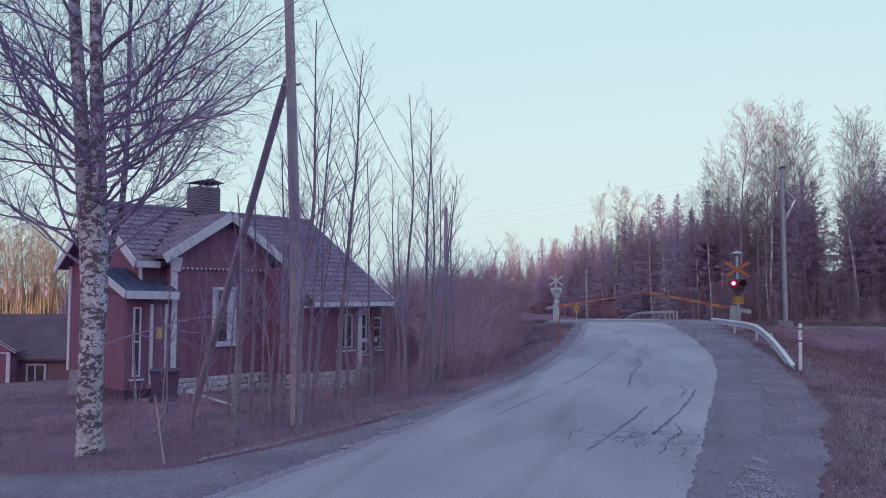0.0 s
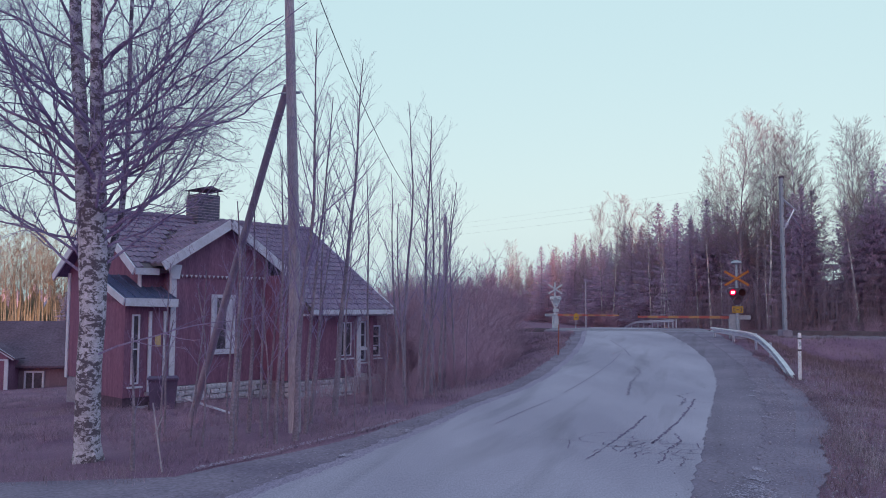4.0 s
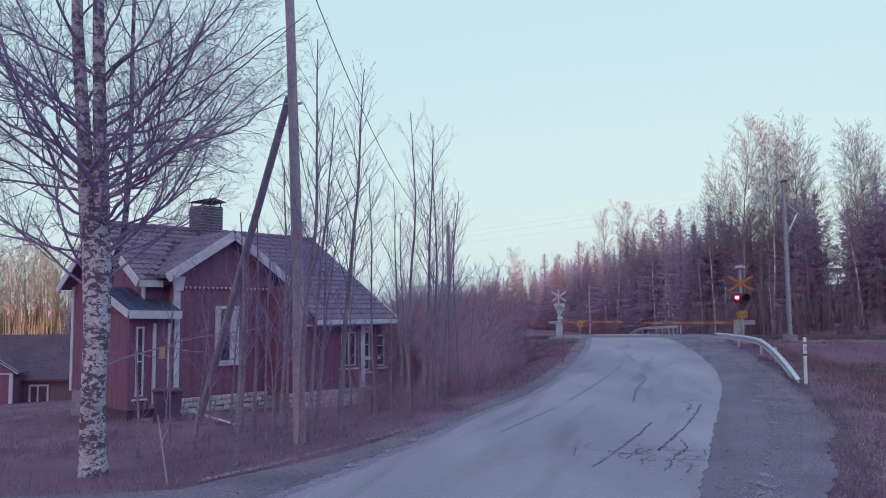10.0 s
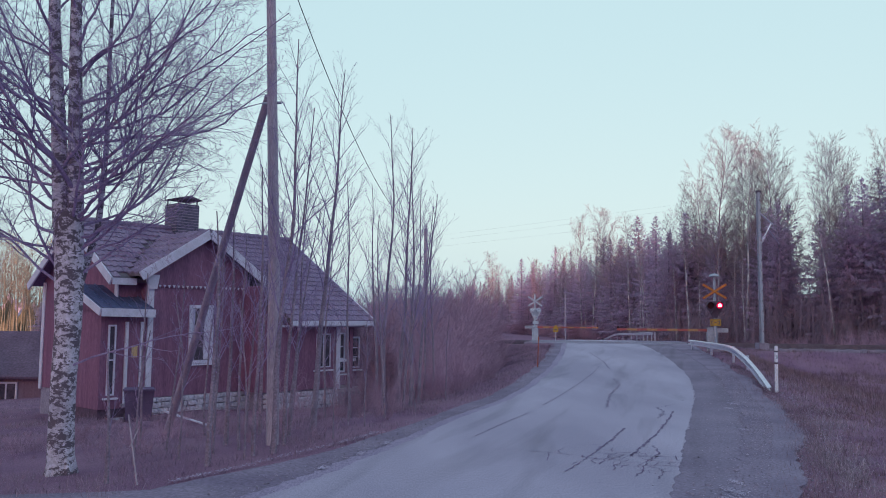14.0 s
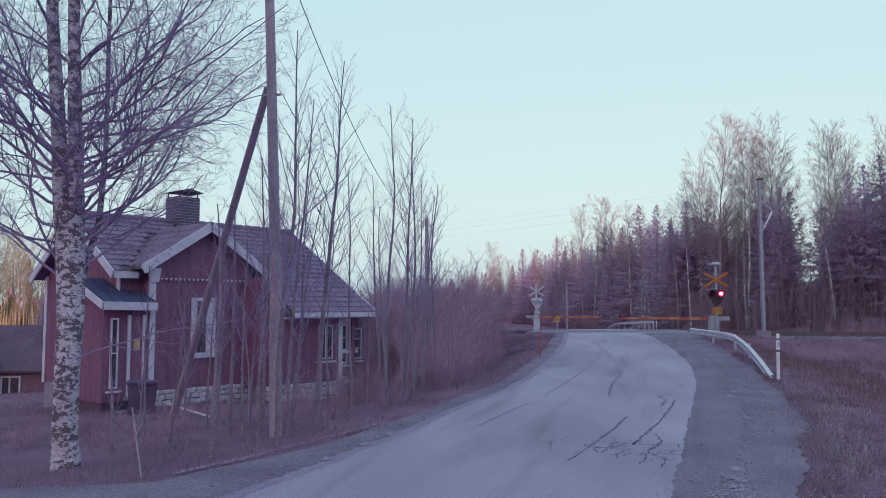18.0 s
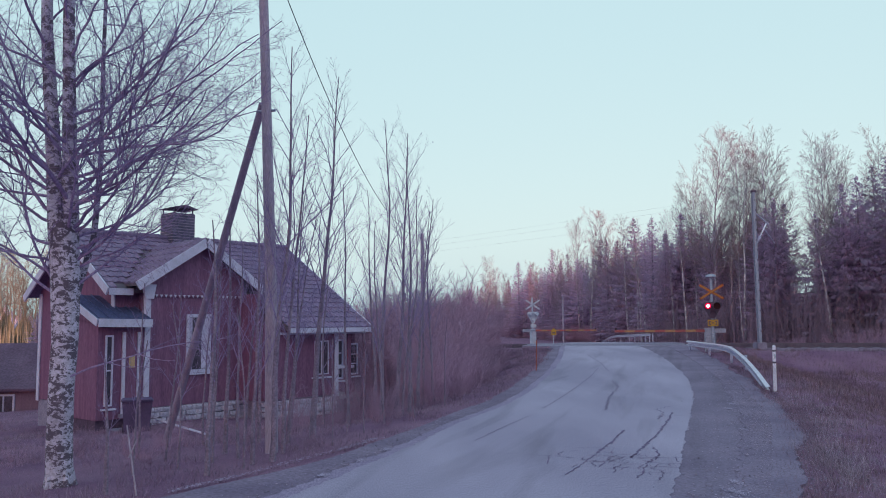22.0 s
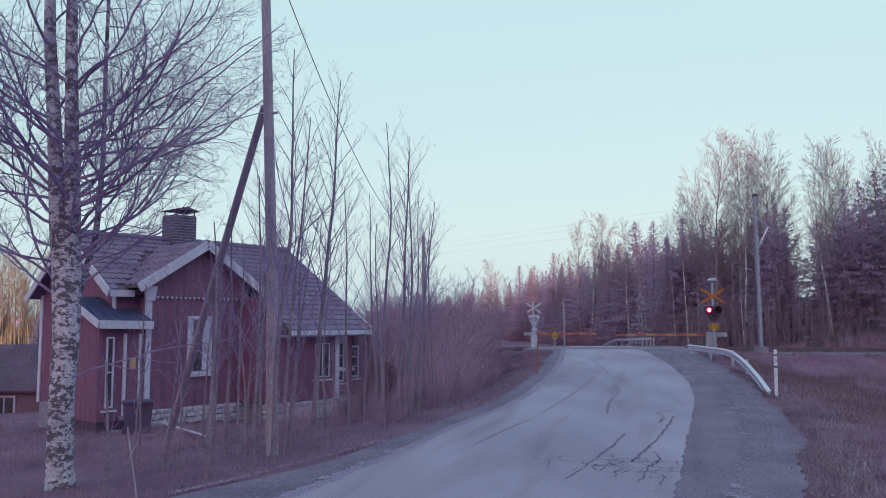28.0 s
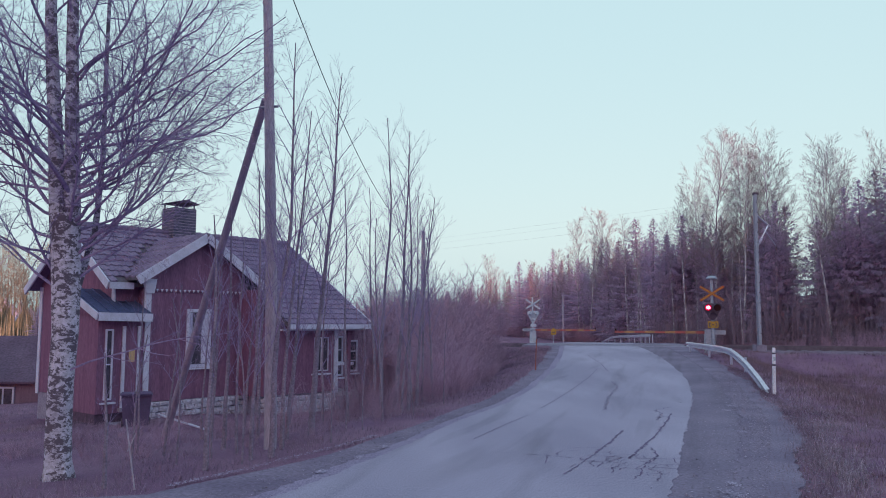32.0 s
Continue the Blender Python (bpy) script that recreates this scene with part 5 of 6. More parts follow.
def build_big_birch():
    """The old birch at the yard's corner: one foot, three stems, a wide twiggy crown."""
    rng = random.Random(21)
    x, y = -3.93, 8.85
    z = ground_z(x, y)
    tree = empty("birch_tree", pose(x, y, z), "old bare birch with black-blotched white bark and fine twigs", "tree")
    tree.scale = (1.06, 1.06, 1.06)
    V, F = [], []
    foot = [Vector(p) for p in ((0, 0, -0.15), (0.0, 0, 0.10), (-0.01, 0, 0.5), (-0.01, 0, 1.0), (0.01, 0.0, 1.5), (-0.01, 0, 2.2), (-0.05, 0, 2.75))]
    tube(V, F, foot, [0.150, 0.134, 0.127, 0.124, 0.130, 0.148, 0.135], 18)
    left = [Vector(p) for p in ((-0.05, 0, 2.1), (-0.12, 0, 2.7), (-0.20, 0.02, 3.6), (-0.32, 0.05, 4.8), (-0.40, 0.1, 6.4), (-0.42, 0.1, 8.2), (-0.4, 0.2, 9.8))]
    right = [Vector(p) for p in ((0.02, 0.02, 2.1), (0.01, 0.03, 2.8), (-0.02, 0.0, 3.7), (-0.06, -0.02, 4.9), (-0.04, -0.1, 6.5), (0.0, -0.1, 8.0), (0.1, -0.1, 9.4))]
    third = [Vector(p) for p in ((0.05, 0.1, 1.9), (0.15, 0.3, 2.6), (0.16, 0.4, 3.5), (0.13, 0.45, 4.6), (0.12, 0.5, 6.0), (0.12, 0.5, 7.4))]
    stems = [(left, taper(0.105, 0.02, 6, 1.0)), (right, taper(0.10, 0.02, 6, 1.0)), (third, taper(0.040, 0.012, 5))]
    for i in range(5):
        a = i * 1.3 + 0.4
        tube(V, F, [Vector((0.09 * math.cos(a), 0.09 * math.sin(a), 0.24)), Vector((0.135 * math.cos(a), 0.135 * math.sin(a), 0.05)), Vector((0.19 * math.cos(a), 0.19 * math.sin(a), -0.1))], [0.03, 0.03, 0.015], 7)
    part("trunk", mesh("trunk", V, F, BARK_BIRCH, True), None, tree, "white birch bark with black blotches")
    for pts, rad in stems:
        V, F = [], []
        tube(V, F, pts, rad, 12)
        part("stem", mesh("stem", V, F, BARK_STEM, True), None, tree, "grey and white birch stem")
    V, F = [], []
    habit = {"step": (0.16, 0.12, 0.09, 0.07), "kids": (11.5, 6.8, 4.9), "whole": (2.2, 0.9, 0.4), "wiggle": 0.14, "lift": (0.045, 0.02, 0.0, -0.03), "angle": 44, "r_min": 0.0016, "share": 0.76}
    # the thin low bough across the porch
    low = {"step": (0.22, 0.16), "kids": (6,), "whole": (1.6,), "wiggle": 0.10, "lift": (0.0, 0.0), "angle": 40, "r_min": 0.0022, "share": 1.0}
    branch(rng, V, F, Vector((0.1, -0.05, 1.12)), Vector((0.85, -0.1, 0.40)), 1.65, 0.0125, 0, low)
    # great limbs, reaching wide to both sides: height on the stem, direction, length, radius
    for px, pz, dx, dy, dz, ln, r in ((0.03, 2.9, 0.85, -0.1, 0.42, 2.3, 0.022), (0.02, 3.5, 0.8, 0.05, 0.45, 2.5, 0.022), (0.02, 3.9, 0.85, -0.15, 0.40, 2.4, 0.02),
                                      (-0.08, 2.75, -0.75, -0.1, 0.62, 2.6, 0.027), (0.03, 2.3, 0.75, 0.15, 0.62, 2.1, 0.028), (-0.10, 2.95, -0.8, 0.2, 0.60, 2.5, 0.026),
                                      (0.03, 2.65, 0.80, -0.2, 0.60, 2.3, 0.025), (-0.15, 3.25, -0.8, -0.3, 0.6, 2.6, 0.026), (0.03, 3.0, 0.75, 0.3, 0.62, 2.4, 0.026),
                                      (-0.07, 2.05, -0.45, -0.1, 0.9, 1.6, 0.022), (0.03, 3.4, 0.75, -0.1, 0.6, 2.6, 0.025), (-0.12, 3.3, -0.8, 0.1, 0.5, 2.6, 0.024),
                                      (0.02, 2.6, 0.2, -0.7, 0.6, 1.7, 0.022), (0.02, 3.0, -0.3, 0.7, 0.6, 2.0, 0.022), (0.03, 3.7, 0.8, 0.2, 0.55, 2.6, 0.024),
                                      (-0.13, 3.8, -0.8, -0.2, 0.55, 2.5, 0.022), (0.03, 4.2, 0.75, -0.2, 0.6, 2.5, 0.022), (-0.14, 4.3, -0.75, 0.2, 0.6, 2.3, 0.02),
                                      (0.03, 2.45, 0.85, -0.2, 0.22, 1.7, 0.020), (0.03, 2.2, 0.8, 0.1, 0.30, 1.5, 0.02), (-0.12, 2.5, -0.9, 0.1, 0.2, 1.9, 0.02), (-0.15, 3.0, -0.9, -0.2, 0.12, 2.2, 0.02), (-0.08, 2.3, -0.85, -0.25, 0.1, 1.6, 0.018),
                                      (0.03, 3.2, 0.9, -0.3, 0.22, 2.6, 0.021), (0.02, 2.55, 0.85, 0.3, 0.38, 2.2, 0.02), (0.02, 3.6, 0.9, 0.3, 0.28, 2.7, 0.021),
                                      (0.02, 2.0, 0.8, 0.1, 0.55, 1.8, 0.021), (0.02, 2.25, 0.9, -0.2, 0.40, 2.2, 0.021), (-0.06, 1.95, -0.85, 0.1, 0.55, 1.9, 0.021), (-0.08, 2.2, -0.9, -0.1, 0.40, 2.2, 0.021),
                                      (0.02, 2.8, 0.6, -0.5, 0.5, 2.2, 0.023), (-0.1, 3.5, -0.6, -0.4, 0.6, 2.4, 0.023), (-0.1, 2.7, -0.95, 0.2, 0.35, 2.4, 0.022), (0.02, 3.0, 0.95, 0.1, 0.24, 2.5, 0.022), (0.02, 2.6, 0.95, -0.2, 0.30, 2.4, 0.021), (0.02, 3.4, 0.95, -0.1, 0.2, 2.4, 0.022)):
        branch(rng, V, F, Vector((px, 0, pz)), Vector((dx, dy, dz)).normalized(), ln, r * 0.88, 0, habit)
    crown(rng, V, F, stems[:2], 20, 2.8, 52, 0.16, 0.72, habit, 0.0085)
    crown(rng, V, F, stems[2:], 8, 1.5, 46, 0.3, 0.7, habit)
    part("crown", mesh("crown", V, F, BARK_TWIG), None, tree, "dark bare branches and twigs")


def sapling_mesh(seed, h, r, limbs, upright, bark, habit, lowest=0.2, lim=0.30, lean=0.0, shape=0.80, thick=0.0075, crook=0.028):
    """A slim bare tree: the stem's mesh, and its crown's vertices and faces."""
    rng = random.Random(seed)
    V, F = [], []
    pts = limb(rng, Vector((0, 0, -0.15)), Vector((lean, 0, 1)), h, 14, crook, 0.03 if crook < 0.03 else 0.06)
    rad = taper(r, 0.006, 14, 0.85)
    tube(V, F, pts, rad, 8)
    stem = mesh("stem", V, F, bark, True)
    V, F = [], []
    crown(rng, V, F, [(pts, rad)], limbs, h * lim, upright, lowest, shape, habit, thick)
    return stem, V, F


def build_saplings():
    rows = [  # x, y, height, radius, lean, limbs
        (-1.80, 9.75, 5.4, 0.036, 0.03, 24), (-1.80, 10.5, 4.7, 0.028, 0.06, 18), (-1.62, 12.0, 5.7, 0.046, 0.005, 28), (-0.74, 15.0, 5.9, 0.038, 0.02, 16),
        (-0.50, 16.0, 5.9, 0.042, 0.02, 26), (-2.38, 8.95, 3.0, 0.034, 0.10, 10), (-2.00, 9.6, 3.6, 0.026, 0.02, 14),
        (-0.05, 16.6, 4.6, 0.034, 0.02, 20), (-0.35, 14.6, 4.2, 0.026, 0.04, 18), (0.28, 17.6, 4.2, 0.03, 0.0, 18),
        (-2.65, 10.9, 3.5, 0.030, 0.03, 12), (-2.45, 12.2, 4.2, 0.028, 0.0, 16), (-2.3, 10.2, 3.0, 0.022, 0.0, 10), (-1.9, 11.5, 3.9, 0.026, -0.02, 14),
        (-3.3, 9.3, 1.7, 0.016, 0.01, 8), (-2.85, 9.5, 2.1, 0.014, 0.0, 8), (-3.12, 8.05, 1.5, 0.028, 0.02, 5), (-2.55, 9.9, 2.6, 0.016, -0.02, 10),
        (-2.75, 12.6, 3.7, 0.024, 0.02, 14), (-3.1, 12.0, 3.1, 0.020, 0.04, 12), (-3.5, 13.0, 3.0, 0.020, 0.0, 12),
        (-2.2, 13.6, 3.9, 0.026, -0.02, 14), (-1.9, 15.8, 3.8, 0.026, 0.0, 14),
        (-3.9, 11.2, 2.6, 0.018, 0.0, 10), (-3.35, 10.6, 2.4, 0.018, 0.02, 8), (-2.05, 9.3, 2.0, 0.014, 0.05, 6), (-0.6, 13.4, 3.6, 0.020, -0.03, 14),
        (-0.95, 16.4, 5.0, 0.034, -0.01, 16), (-0.22, 15.4, 5.2, 0.034, 0.01, 18), (0.06, 17.2, 4.4, 0.030, 0.02, 14), (-1.25, 14.0, 4.4, 0.026, 0.02, 14),
        (-1.2, 10.9, 1.6, 0.012, 0.03, 6), (-0.85, 12.2, 1.7, 0.012, -0.03, 6), (-0.1, 14.0, 1.8, 0.012, 0.04, 6), (0.5, 16.2, 1.9, 0.014, 0.0, 8),
    ]
    for i, (x, y, h, r, lean, limbs) in enumerate(rows):
        small = h < 3.2
        habit = {"step": (0.22, 0.16, 0.12), "kids": (6.5, 3.5), "whole": (1.0, 0.45), "wiggle": 0.06, "lift": (0.05, 0.03, 0.01), "angle": 34, "r_min": 0.0015, "share": 1.0}
        stem, V, F = sapling_mesh(100 + i, h, r * (1.0 if small else 1.16), round(limbs * 0.95), 30, BARK_GREY, habit, 0.30 if not small else 0.4, 0.34, lean, 0.85, 0.006, 0.034)
        tree = empty("sapling", pose(x, y, ground_z(x, y), 0, 0, (i * 17) % 40 - 20), "slim bare roadside sapling with upright twigs" if not small else "thin young bare stem in the grass", "tree", "roadside saplings")
        part("stem", stem, None, tree)
        part("crown", mesh("crown", V, F, BARK_TWIG), None, tree)


def shrub_mesh(seed, h, spread, stems, twigs):
    rng = random.Random(seed)
    V, F = [], []
    for _ in range(stems):
        a = rng.random() * math.tau
        base = Vector((math.cos(a), math.sin(a), 0)) * rng.random() * spread * 0.5
        ln = h * rng.uniform(0.55, 1.05)
        pts = limb(rng, base, Vector((math.cos(a) * 0.35, math.sin(a) * 0.35, 1)), ln, 5, 0.10, 0.05)
        tube(V, F, pts, taper(0.011, 0.0035, 5), 4)
        for k in range(twigs):
            p, d = along(pts, rng.uniform(0.12, 1.0))
            c = limb(rng, p, sideways(rng, d, rng.uniform(15, 45)), ln * rng.uniform(0.15, 0.42), 3, 0.10, 0.05)
            tube(V, F, c, [0.005, 0.0045, 0.0035, 0.0025], 3)
            for _ in range(3):
                p2, d2 = along(c, rng.uniform(0.2, 0.9))
                c2 = limb(rng, p2, sideways(rng, d2, 45), ln * rng.uniform(0.08, 0.2), 2, 0.15, 0.0)
                tube(V, F, c2, [0.0032, 0.003, 0.002], 3)
    return mesh("shrub", V, F, SHRUB)


def build_thicket():
    """Dense leafless bushes on the bank between the house, the road and the track."""
    rng = random.Random(5)
    kinds = [shrub_mesh(40 + i, 2.3, 1.3, 34, 12) for i in range(5)]
    made = 0
    places = []
    for _ in range(4000):
        x, y = rng.uniform(-9, 6), rng.uniform(14, 40)
        off = beside(x, y)
        if not -9.5 < off < -1.7 or track_q(x, y) > -4.5:
            continue
        if x < (0.004 if y < 24 else -0.062) * y:
            continue
        if any((x - a) ** 2 + (y - b) ** 2 < 0.85 for a, b in places):
            continue
        places.append((x, y))
    for x, y in places[:120]:
        near = smooth(1.6, 5.0, -beside(x, y))
        s = (0.38 + 0.92 * near) * rng.uniform(0.8, 1.2)
        s *= 1 - 0.68 * smooth(0.065, 0.105, x / y)
        ob = new("bush", kinds[made % 5])
        ob.matrix_basis = Matrix.Translation((x, y, ground_z(x, y) - 0.05)) @ Matrix.Rotation(rng.random() * 6.28, 4, "Z") @ Matrix.Diagonal((s * 1.2, s * 1.2, s, 1))
        tagged(ob, "dense leafless purple-brown bush on the bank", "bush", "thicket bushes")
        made += 1
    low = [shrub_mesh(50 + i, 2.3, 1.3, 18, 8) for i in range(4)]
    # low dark scrub among the saplings and before the house's foundation
    for _ in range(70):
        x, y = rng.uniform(-6.2, 0.2), rng.uniform(10.2, 19.0)
        if not -9 < beside(x, y) < -1.1 or (x < -3.6 and y > 16.6):
            continue
        s = rng.uniform(0.09, 0.20)
        ob = new("bush", low[made % 4])
        ob.matrix_basis = Matrix.Translation((x, y, ground_z(x, y) - 0.03)) @ Matrix.Rotation(rng.random() * 6.28, 4, "Z") @ Matrix.Diagonal((s * 1.3, s * 1.3, s, 1))
        tagged(ob, "low leafless scrub before the house", "bush", "yard scrub")
        made += 1
    # head-high twiggy bushes at the house's far corner
    for _ in range(8):
        x, y = rng.uniform(-2.3, -0.5), rng.uniform(12.6, 16.2)
        if beside(x, y) > -1.3:
            continue
        s = rng.uniform(0.22, 0.50)
        ob = new("bush", low[made % 4])
        ob.matrix_basis = Matrix.Translation((x, y, ground_z(x, y) - 0.03)) @ Matrix.Rotation(rng.random() * 6.28, 4, "Z") @ Matrix.Diagonal((s * 0.9, s * 0.9, s, 1))
        tagged(ob, "twiggy leafless bush beside the house", "bush", "yard scrub")
        made += 1
    # low scrub on the far right bank beside the track and in the ditch
    for _ in range(60):
        x, y = rng.uniform(9, 34), rng.uniform(12, 50)
        if beside(x, y) < 3.2 or abs(track_q(x, y)) < 4.4:
            continue
        s = rng.uniform(0.16, 0.34)
        ob = new("bush", low[made % 4])
        ob.matrix_basis = Matrix.Translation((x, y, ground_z(x, y) - 0.03)) @ Matrix.Rotation(rng.random() * 6.28, 4, "Z") @ Matrix.Diagonal((s * 1.6, s * 1.6, s, 1))
        tagged(ob, "low withered scrub in the ditch beside the track", "bush", "ditch scrub")
        made += 1


def spruce_mesh(seed, h, width, low):
    """Trunk and tiers of drooping boughs of a spruce, each bough hung with needle sprays."""
    rng = random.Random(seed)
    V, F = [], []
    tube(V, F, [Vector((0, 0, -0.3)), Vector((0, 0, h * 0.5)), Vector((0, 0, h))], [0.012 * h, 0.007 * h, 0.01], 6)
    trunk = mesh("trunk", V, F, BARK_GREY)
    V, F = [], []
    z, top = h * low, h * 0.985
    while z < top:
        f = (z - h * low) / (h - h * low)
        ln0 = width * (1 - f) ** 0.86 * (0.72 + 0.28 * smooth(0, 0.12, f)) + 0.05
        a0, boughs = rng.random() * math.tau, 6 if f > 0.8 else 8
        for k in range(boughs):
            a = a0 + (k + rng.uniform(-0.3, 0.3)) * math.tau / boughs
            ln = ln0 * rng.choice((rng.uniform(0.55, 0.9), rng.uniform(0.9, 1.18)))
            zb = z + rng.uniform(-0.10, 0.10)
            droop = -0.62 + 0.85 * f + rng.uniform(-0.12, 0.12)
            c, s = math.cos(a), math.sin(a)
            for m in range(7 + int(12 * ln)):
                t = rng.uniform(0.10, 1.0) ** 0.62
                bz = zb + droop * ln * t + 0.30 * ln * t * t
                side = rng.uniform(-0.30, 0.30) * ln * (1.12 - t)
                bx, by = c * ln * t - s * side, s * ln * t + c * side
                hang = rng.uniform(0.10, 0.26) * (0.55 + 0.22 * ln)
                turn = a + rng.gauss(0, 0.9)
                ex, ey = math.cos(turn) * hang * 0.7, math.sin(turn) * hang * 0.7
                w = hang * rng.uniform(0.16, 0.34)
                o = len(V)
                V += [(bx - ex * 0.4 - s * w, by - ey * 0.4 + c * w, bz + hang * 0.16), (bx - ex * 0.4 + s * w, by - ey * 0.4 - c * w, bz + hang * 0.06), (bx + ex, by + ey, bz - hang * rng.uniform(0.3, 1.2))]
                F.append((o, o + 1, o + 2))
        z += (0.39 - 0.19 * f) * rng.uniform(0.8, 1.2)
    return trunk, mesh("needles", V, F, NEEDLE)


def bare_stems(rng, V, F, foot, tall):
    """Adds a clump of thin bare stems with short twigs."""
    for _ in range(14):
        h = rng.uniform(2.0, 5.2) * tall
        pts = limb(rng, foot + Vector((rng.gauss(0, 0.8), rng.gauss(0, 0.8), 0)), Vector((rng.gauss(0, 0.06), rng.gauss(0, 0.06), 1)), h, 4, 0.03, 0.05)
        tube(V, F, pts, taper(0.020, 0.006, 4), 3)
        for _ in range(14):
            p, d = along(pts, rng.uniform(0.05, 1.0))
            c = limb(rng, p, sideways(rng, d, rng.uniform(25, 60)), rng.uniform(0.25, 0.8) * tall, 2, 0.1, 0.06)
            tube(V, F, c, [0.010, 0.008, 0.004], 3)


def build_forest():
    rng = random.Random(11)
    spruces = []
    for i in range(5):
        spruces.append(spruce_mesh(60 + i, 14.0, 2.7 + 0.3 * i, (0.04, 0.10, 0.02, 0.2, 0.14)[i]))
    birches = []
    for i in range(5):
        habit = {"step": (0.6, 0.45, 0.4), "kids": (13, 9.5), "whole": (3.0, 1.3), "wiggle": 0.06, "lift": (0.05, 0.02, -0.01), "angle": 38, "r_min": 0.0052, "share": 1.0}
        stem, V, F = sapling_mesh(80 + i, 15.0, 0.10, 48, 41, TRUNK_PALE, habit, 0.36 - 0.03 * i, 0.27, 0.02 * (i - 2), 0.66)
        birches.append((stem, mesh("crown", V, F, TWIG_PALE)))

    slender = []
    for i in range(4):
        habit = {"step": (0.5, 0.4, 0.35), "kids": (6, 4), "whole": (1.8, 0.8), "wiggle": 0.08, "lift": (0.05, 0.02, 0.0), "angle": 38, "r_min": 0.007, "share": 1.0}
        stem, V, F = sapling_mesh(90 + i, 15.0, 0.15, 24, 36, TRUNK_WHITE, habit, 0.5, 0.15, 0.03 * (i - 1.5), 0.7)
        slender.append((stem, mesh("crown", V, F, TWIG_PALE)))

    grove = []
    for i in range(4):
        habit = {"step": (0.7, 0.5, 0.45), "kids": (8, 5), "whole": (2.6, 1.1), "wiggle": 0.08, "lift": (0.05, 0.02, 0.0), "angle": 40, "r_min": 0.012, "share": 1.0}
        stem, V, F = sapling_mesh(120 + i, 15.0, 0.15, 30, 42, TAN_TRUNK, habit, 0.26 + 0.05 * i, 0.22, 0.03 * (i - 1.5), 0.7)
        grove.append((stem, mesh("crown", V, F, TAN_TWIG)))

    def plant(kind, px, d, top, name, label, slim=1.0):
        """A tree in the direction px (as of the first look) at depth d whose top reaches that height."""
        x = (px - 784) / 1390 * d
        z = ground_z(x, d)
        meshes, full = {"s": (spruces, 14.0), "b": (birches, 15.0), "t": (slender, 15.0), "g": (grove, 15.0)}[kind]
        if 1452 < px < 1499 and kind == "s" and top > 6:
            return
        s = (top - z) / full * (1.0 if kind == "s" else 0.98)
        tree = empty(name, pose(x, d, z - 0.1, rng.uniform(-1.5, 1.5), rng.uniform(-1.5, 1.5), rng.random() * 360), label, "tree", "forest trees")
        a, b = rng.choice(meshes)
        tree.scale = (s * slim, s * slim, s)
        part("trunk", a, None, tree)
        part("needles" if kind == "s" else "crown", b, None, tree)

    line = [(560, 190, 470), (700, 190, 484), (780, 180, 478), (840, 165, 462), (900, 150, 432), (960, 128, 425), (1020, 108, 402), (1100, 88, 385), (1180, 72, 350), (1250, 62, 325), (1330, 56, 330), (1420, 52, 320), (1500, 50, 320), (1600, 48, 290), (1720, 46, 265), (1850, 45, 240)]

    def at(px, k):
        for (a, *u), (b, *w) in zip(line, line[1:]):
            if a <= px <= b:
                t = (px - a) / (b - a)
                return u[k - 1] + (w[k - 1] - u[k - 1]) * t
        return line[-1][k]
    # the dark spruce front
    px = 850.0
    while px < 1850:
        d = at(px, 1) + rng.uniform(0, 16)
        y = at(px, 2) + abs(rng.gauss(0, 38)) + 14
        top = 1.6 + (528 - y) * d / 1390
        plant("s", px, d, max(4, top), "spruce_tree", "tall dark spruce at the forest edge", rng.uniform(0.75, 1.1))
        px += rng.uniform(4, 9) * 60 / at(px, 1)
    # the spruces whose tips stand out against the sky
    for px, y in ((872, 468), (960, 418), (981, 424), (1017, 396), (1034, 416), (1050, 404), (1066, 412), (1103, 377), (1120, 380), (1142, 378), (1156, 390), (1175, 338), (1198, 337), (1186, 375), (1222, 365), (1236, 385), (1255, 330),
                  (1288, 325), (1275, 355), (1310, 345), (1330, 330), (1382, 330), (1405, 318), (1422, 300), (1438, 312), (1505, 330), (1548, 275), (1578, 262), (1622, 240), (1645, 222), (1668, 236), (1700, 215)):
        d = at(px, 1) + rng.uniform(-2, 3)
        plant("s", px, d, 1.6 + (528 - y) * d / 1390, "spruce_tree", "tall dark spruce at the forest edge", rng.uniform(1.0, 1.3))
    # low spruces at the foot of the gap
    for px, y in ((1452, 478), (1466, 490), (1476, 470), (1488, 486), (1500, 474)):
        d = at(px, 1) + rng.uniform(-1, 4)
        plant("s", px, d, 1.6 + (528 - y) * d / 1390, "young_spruce", "young dark spruce at the foot of the forest", rng.uniform(1.3, 1.7))
    # bare birches among and above them
    for px, y, extra in ((905, 412, 0), (925, 430, 5), (945, 440, 0), (1005, 420, 6), (1040, 398, 0), (1075, 345, 4), (1090, 380, 0), (1125, 372, 6), (1150, 325, 4), (1160, 350, 0), (1215, 340, 5),
                         (1268, 300, 2), (1285, 255, 6), (1310, 190, 0), (1345, 195, 3), (1360, 215, 1), (1395, 265, 6), (1425, 195, 2), (1438, 215, 5), (1515, 205, 2), (1530, 215, 6), (1555, 240, 3),
                         (1600, 200, 2), (1640, 220, 5), (1690, 200, 2), (1740, 210, 5)):
        d = at(px, 1) + extra
        plant("b", px, d, 1.6 + (528 - y) * d / 1390, "birch_tree", "tall bare birch at the forest edge in late sun", rng.uniform(0.85, 1.15))
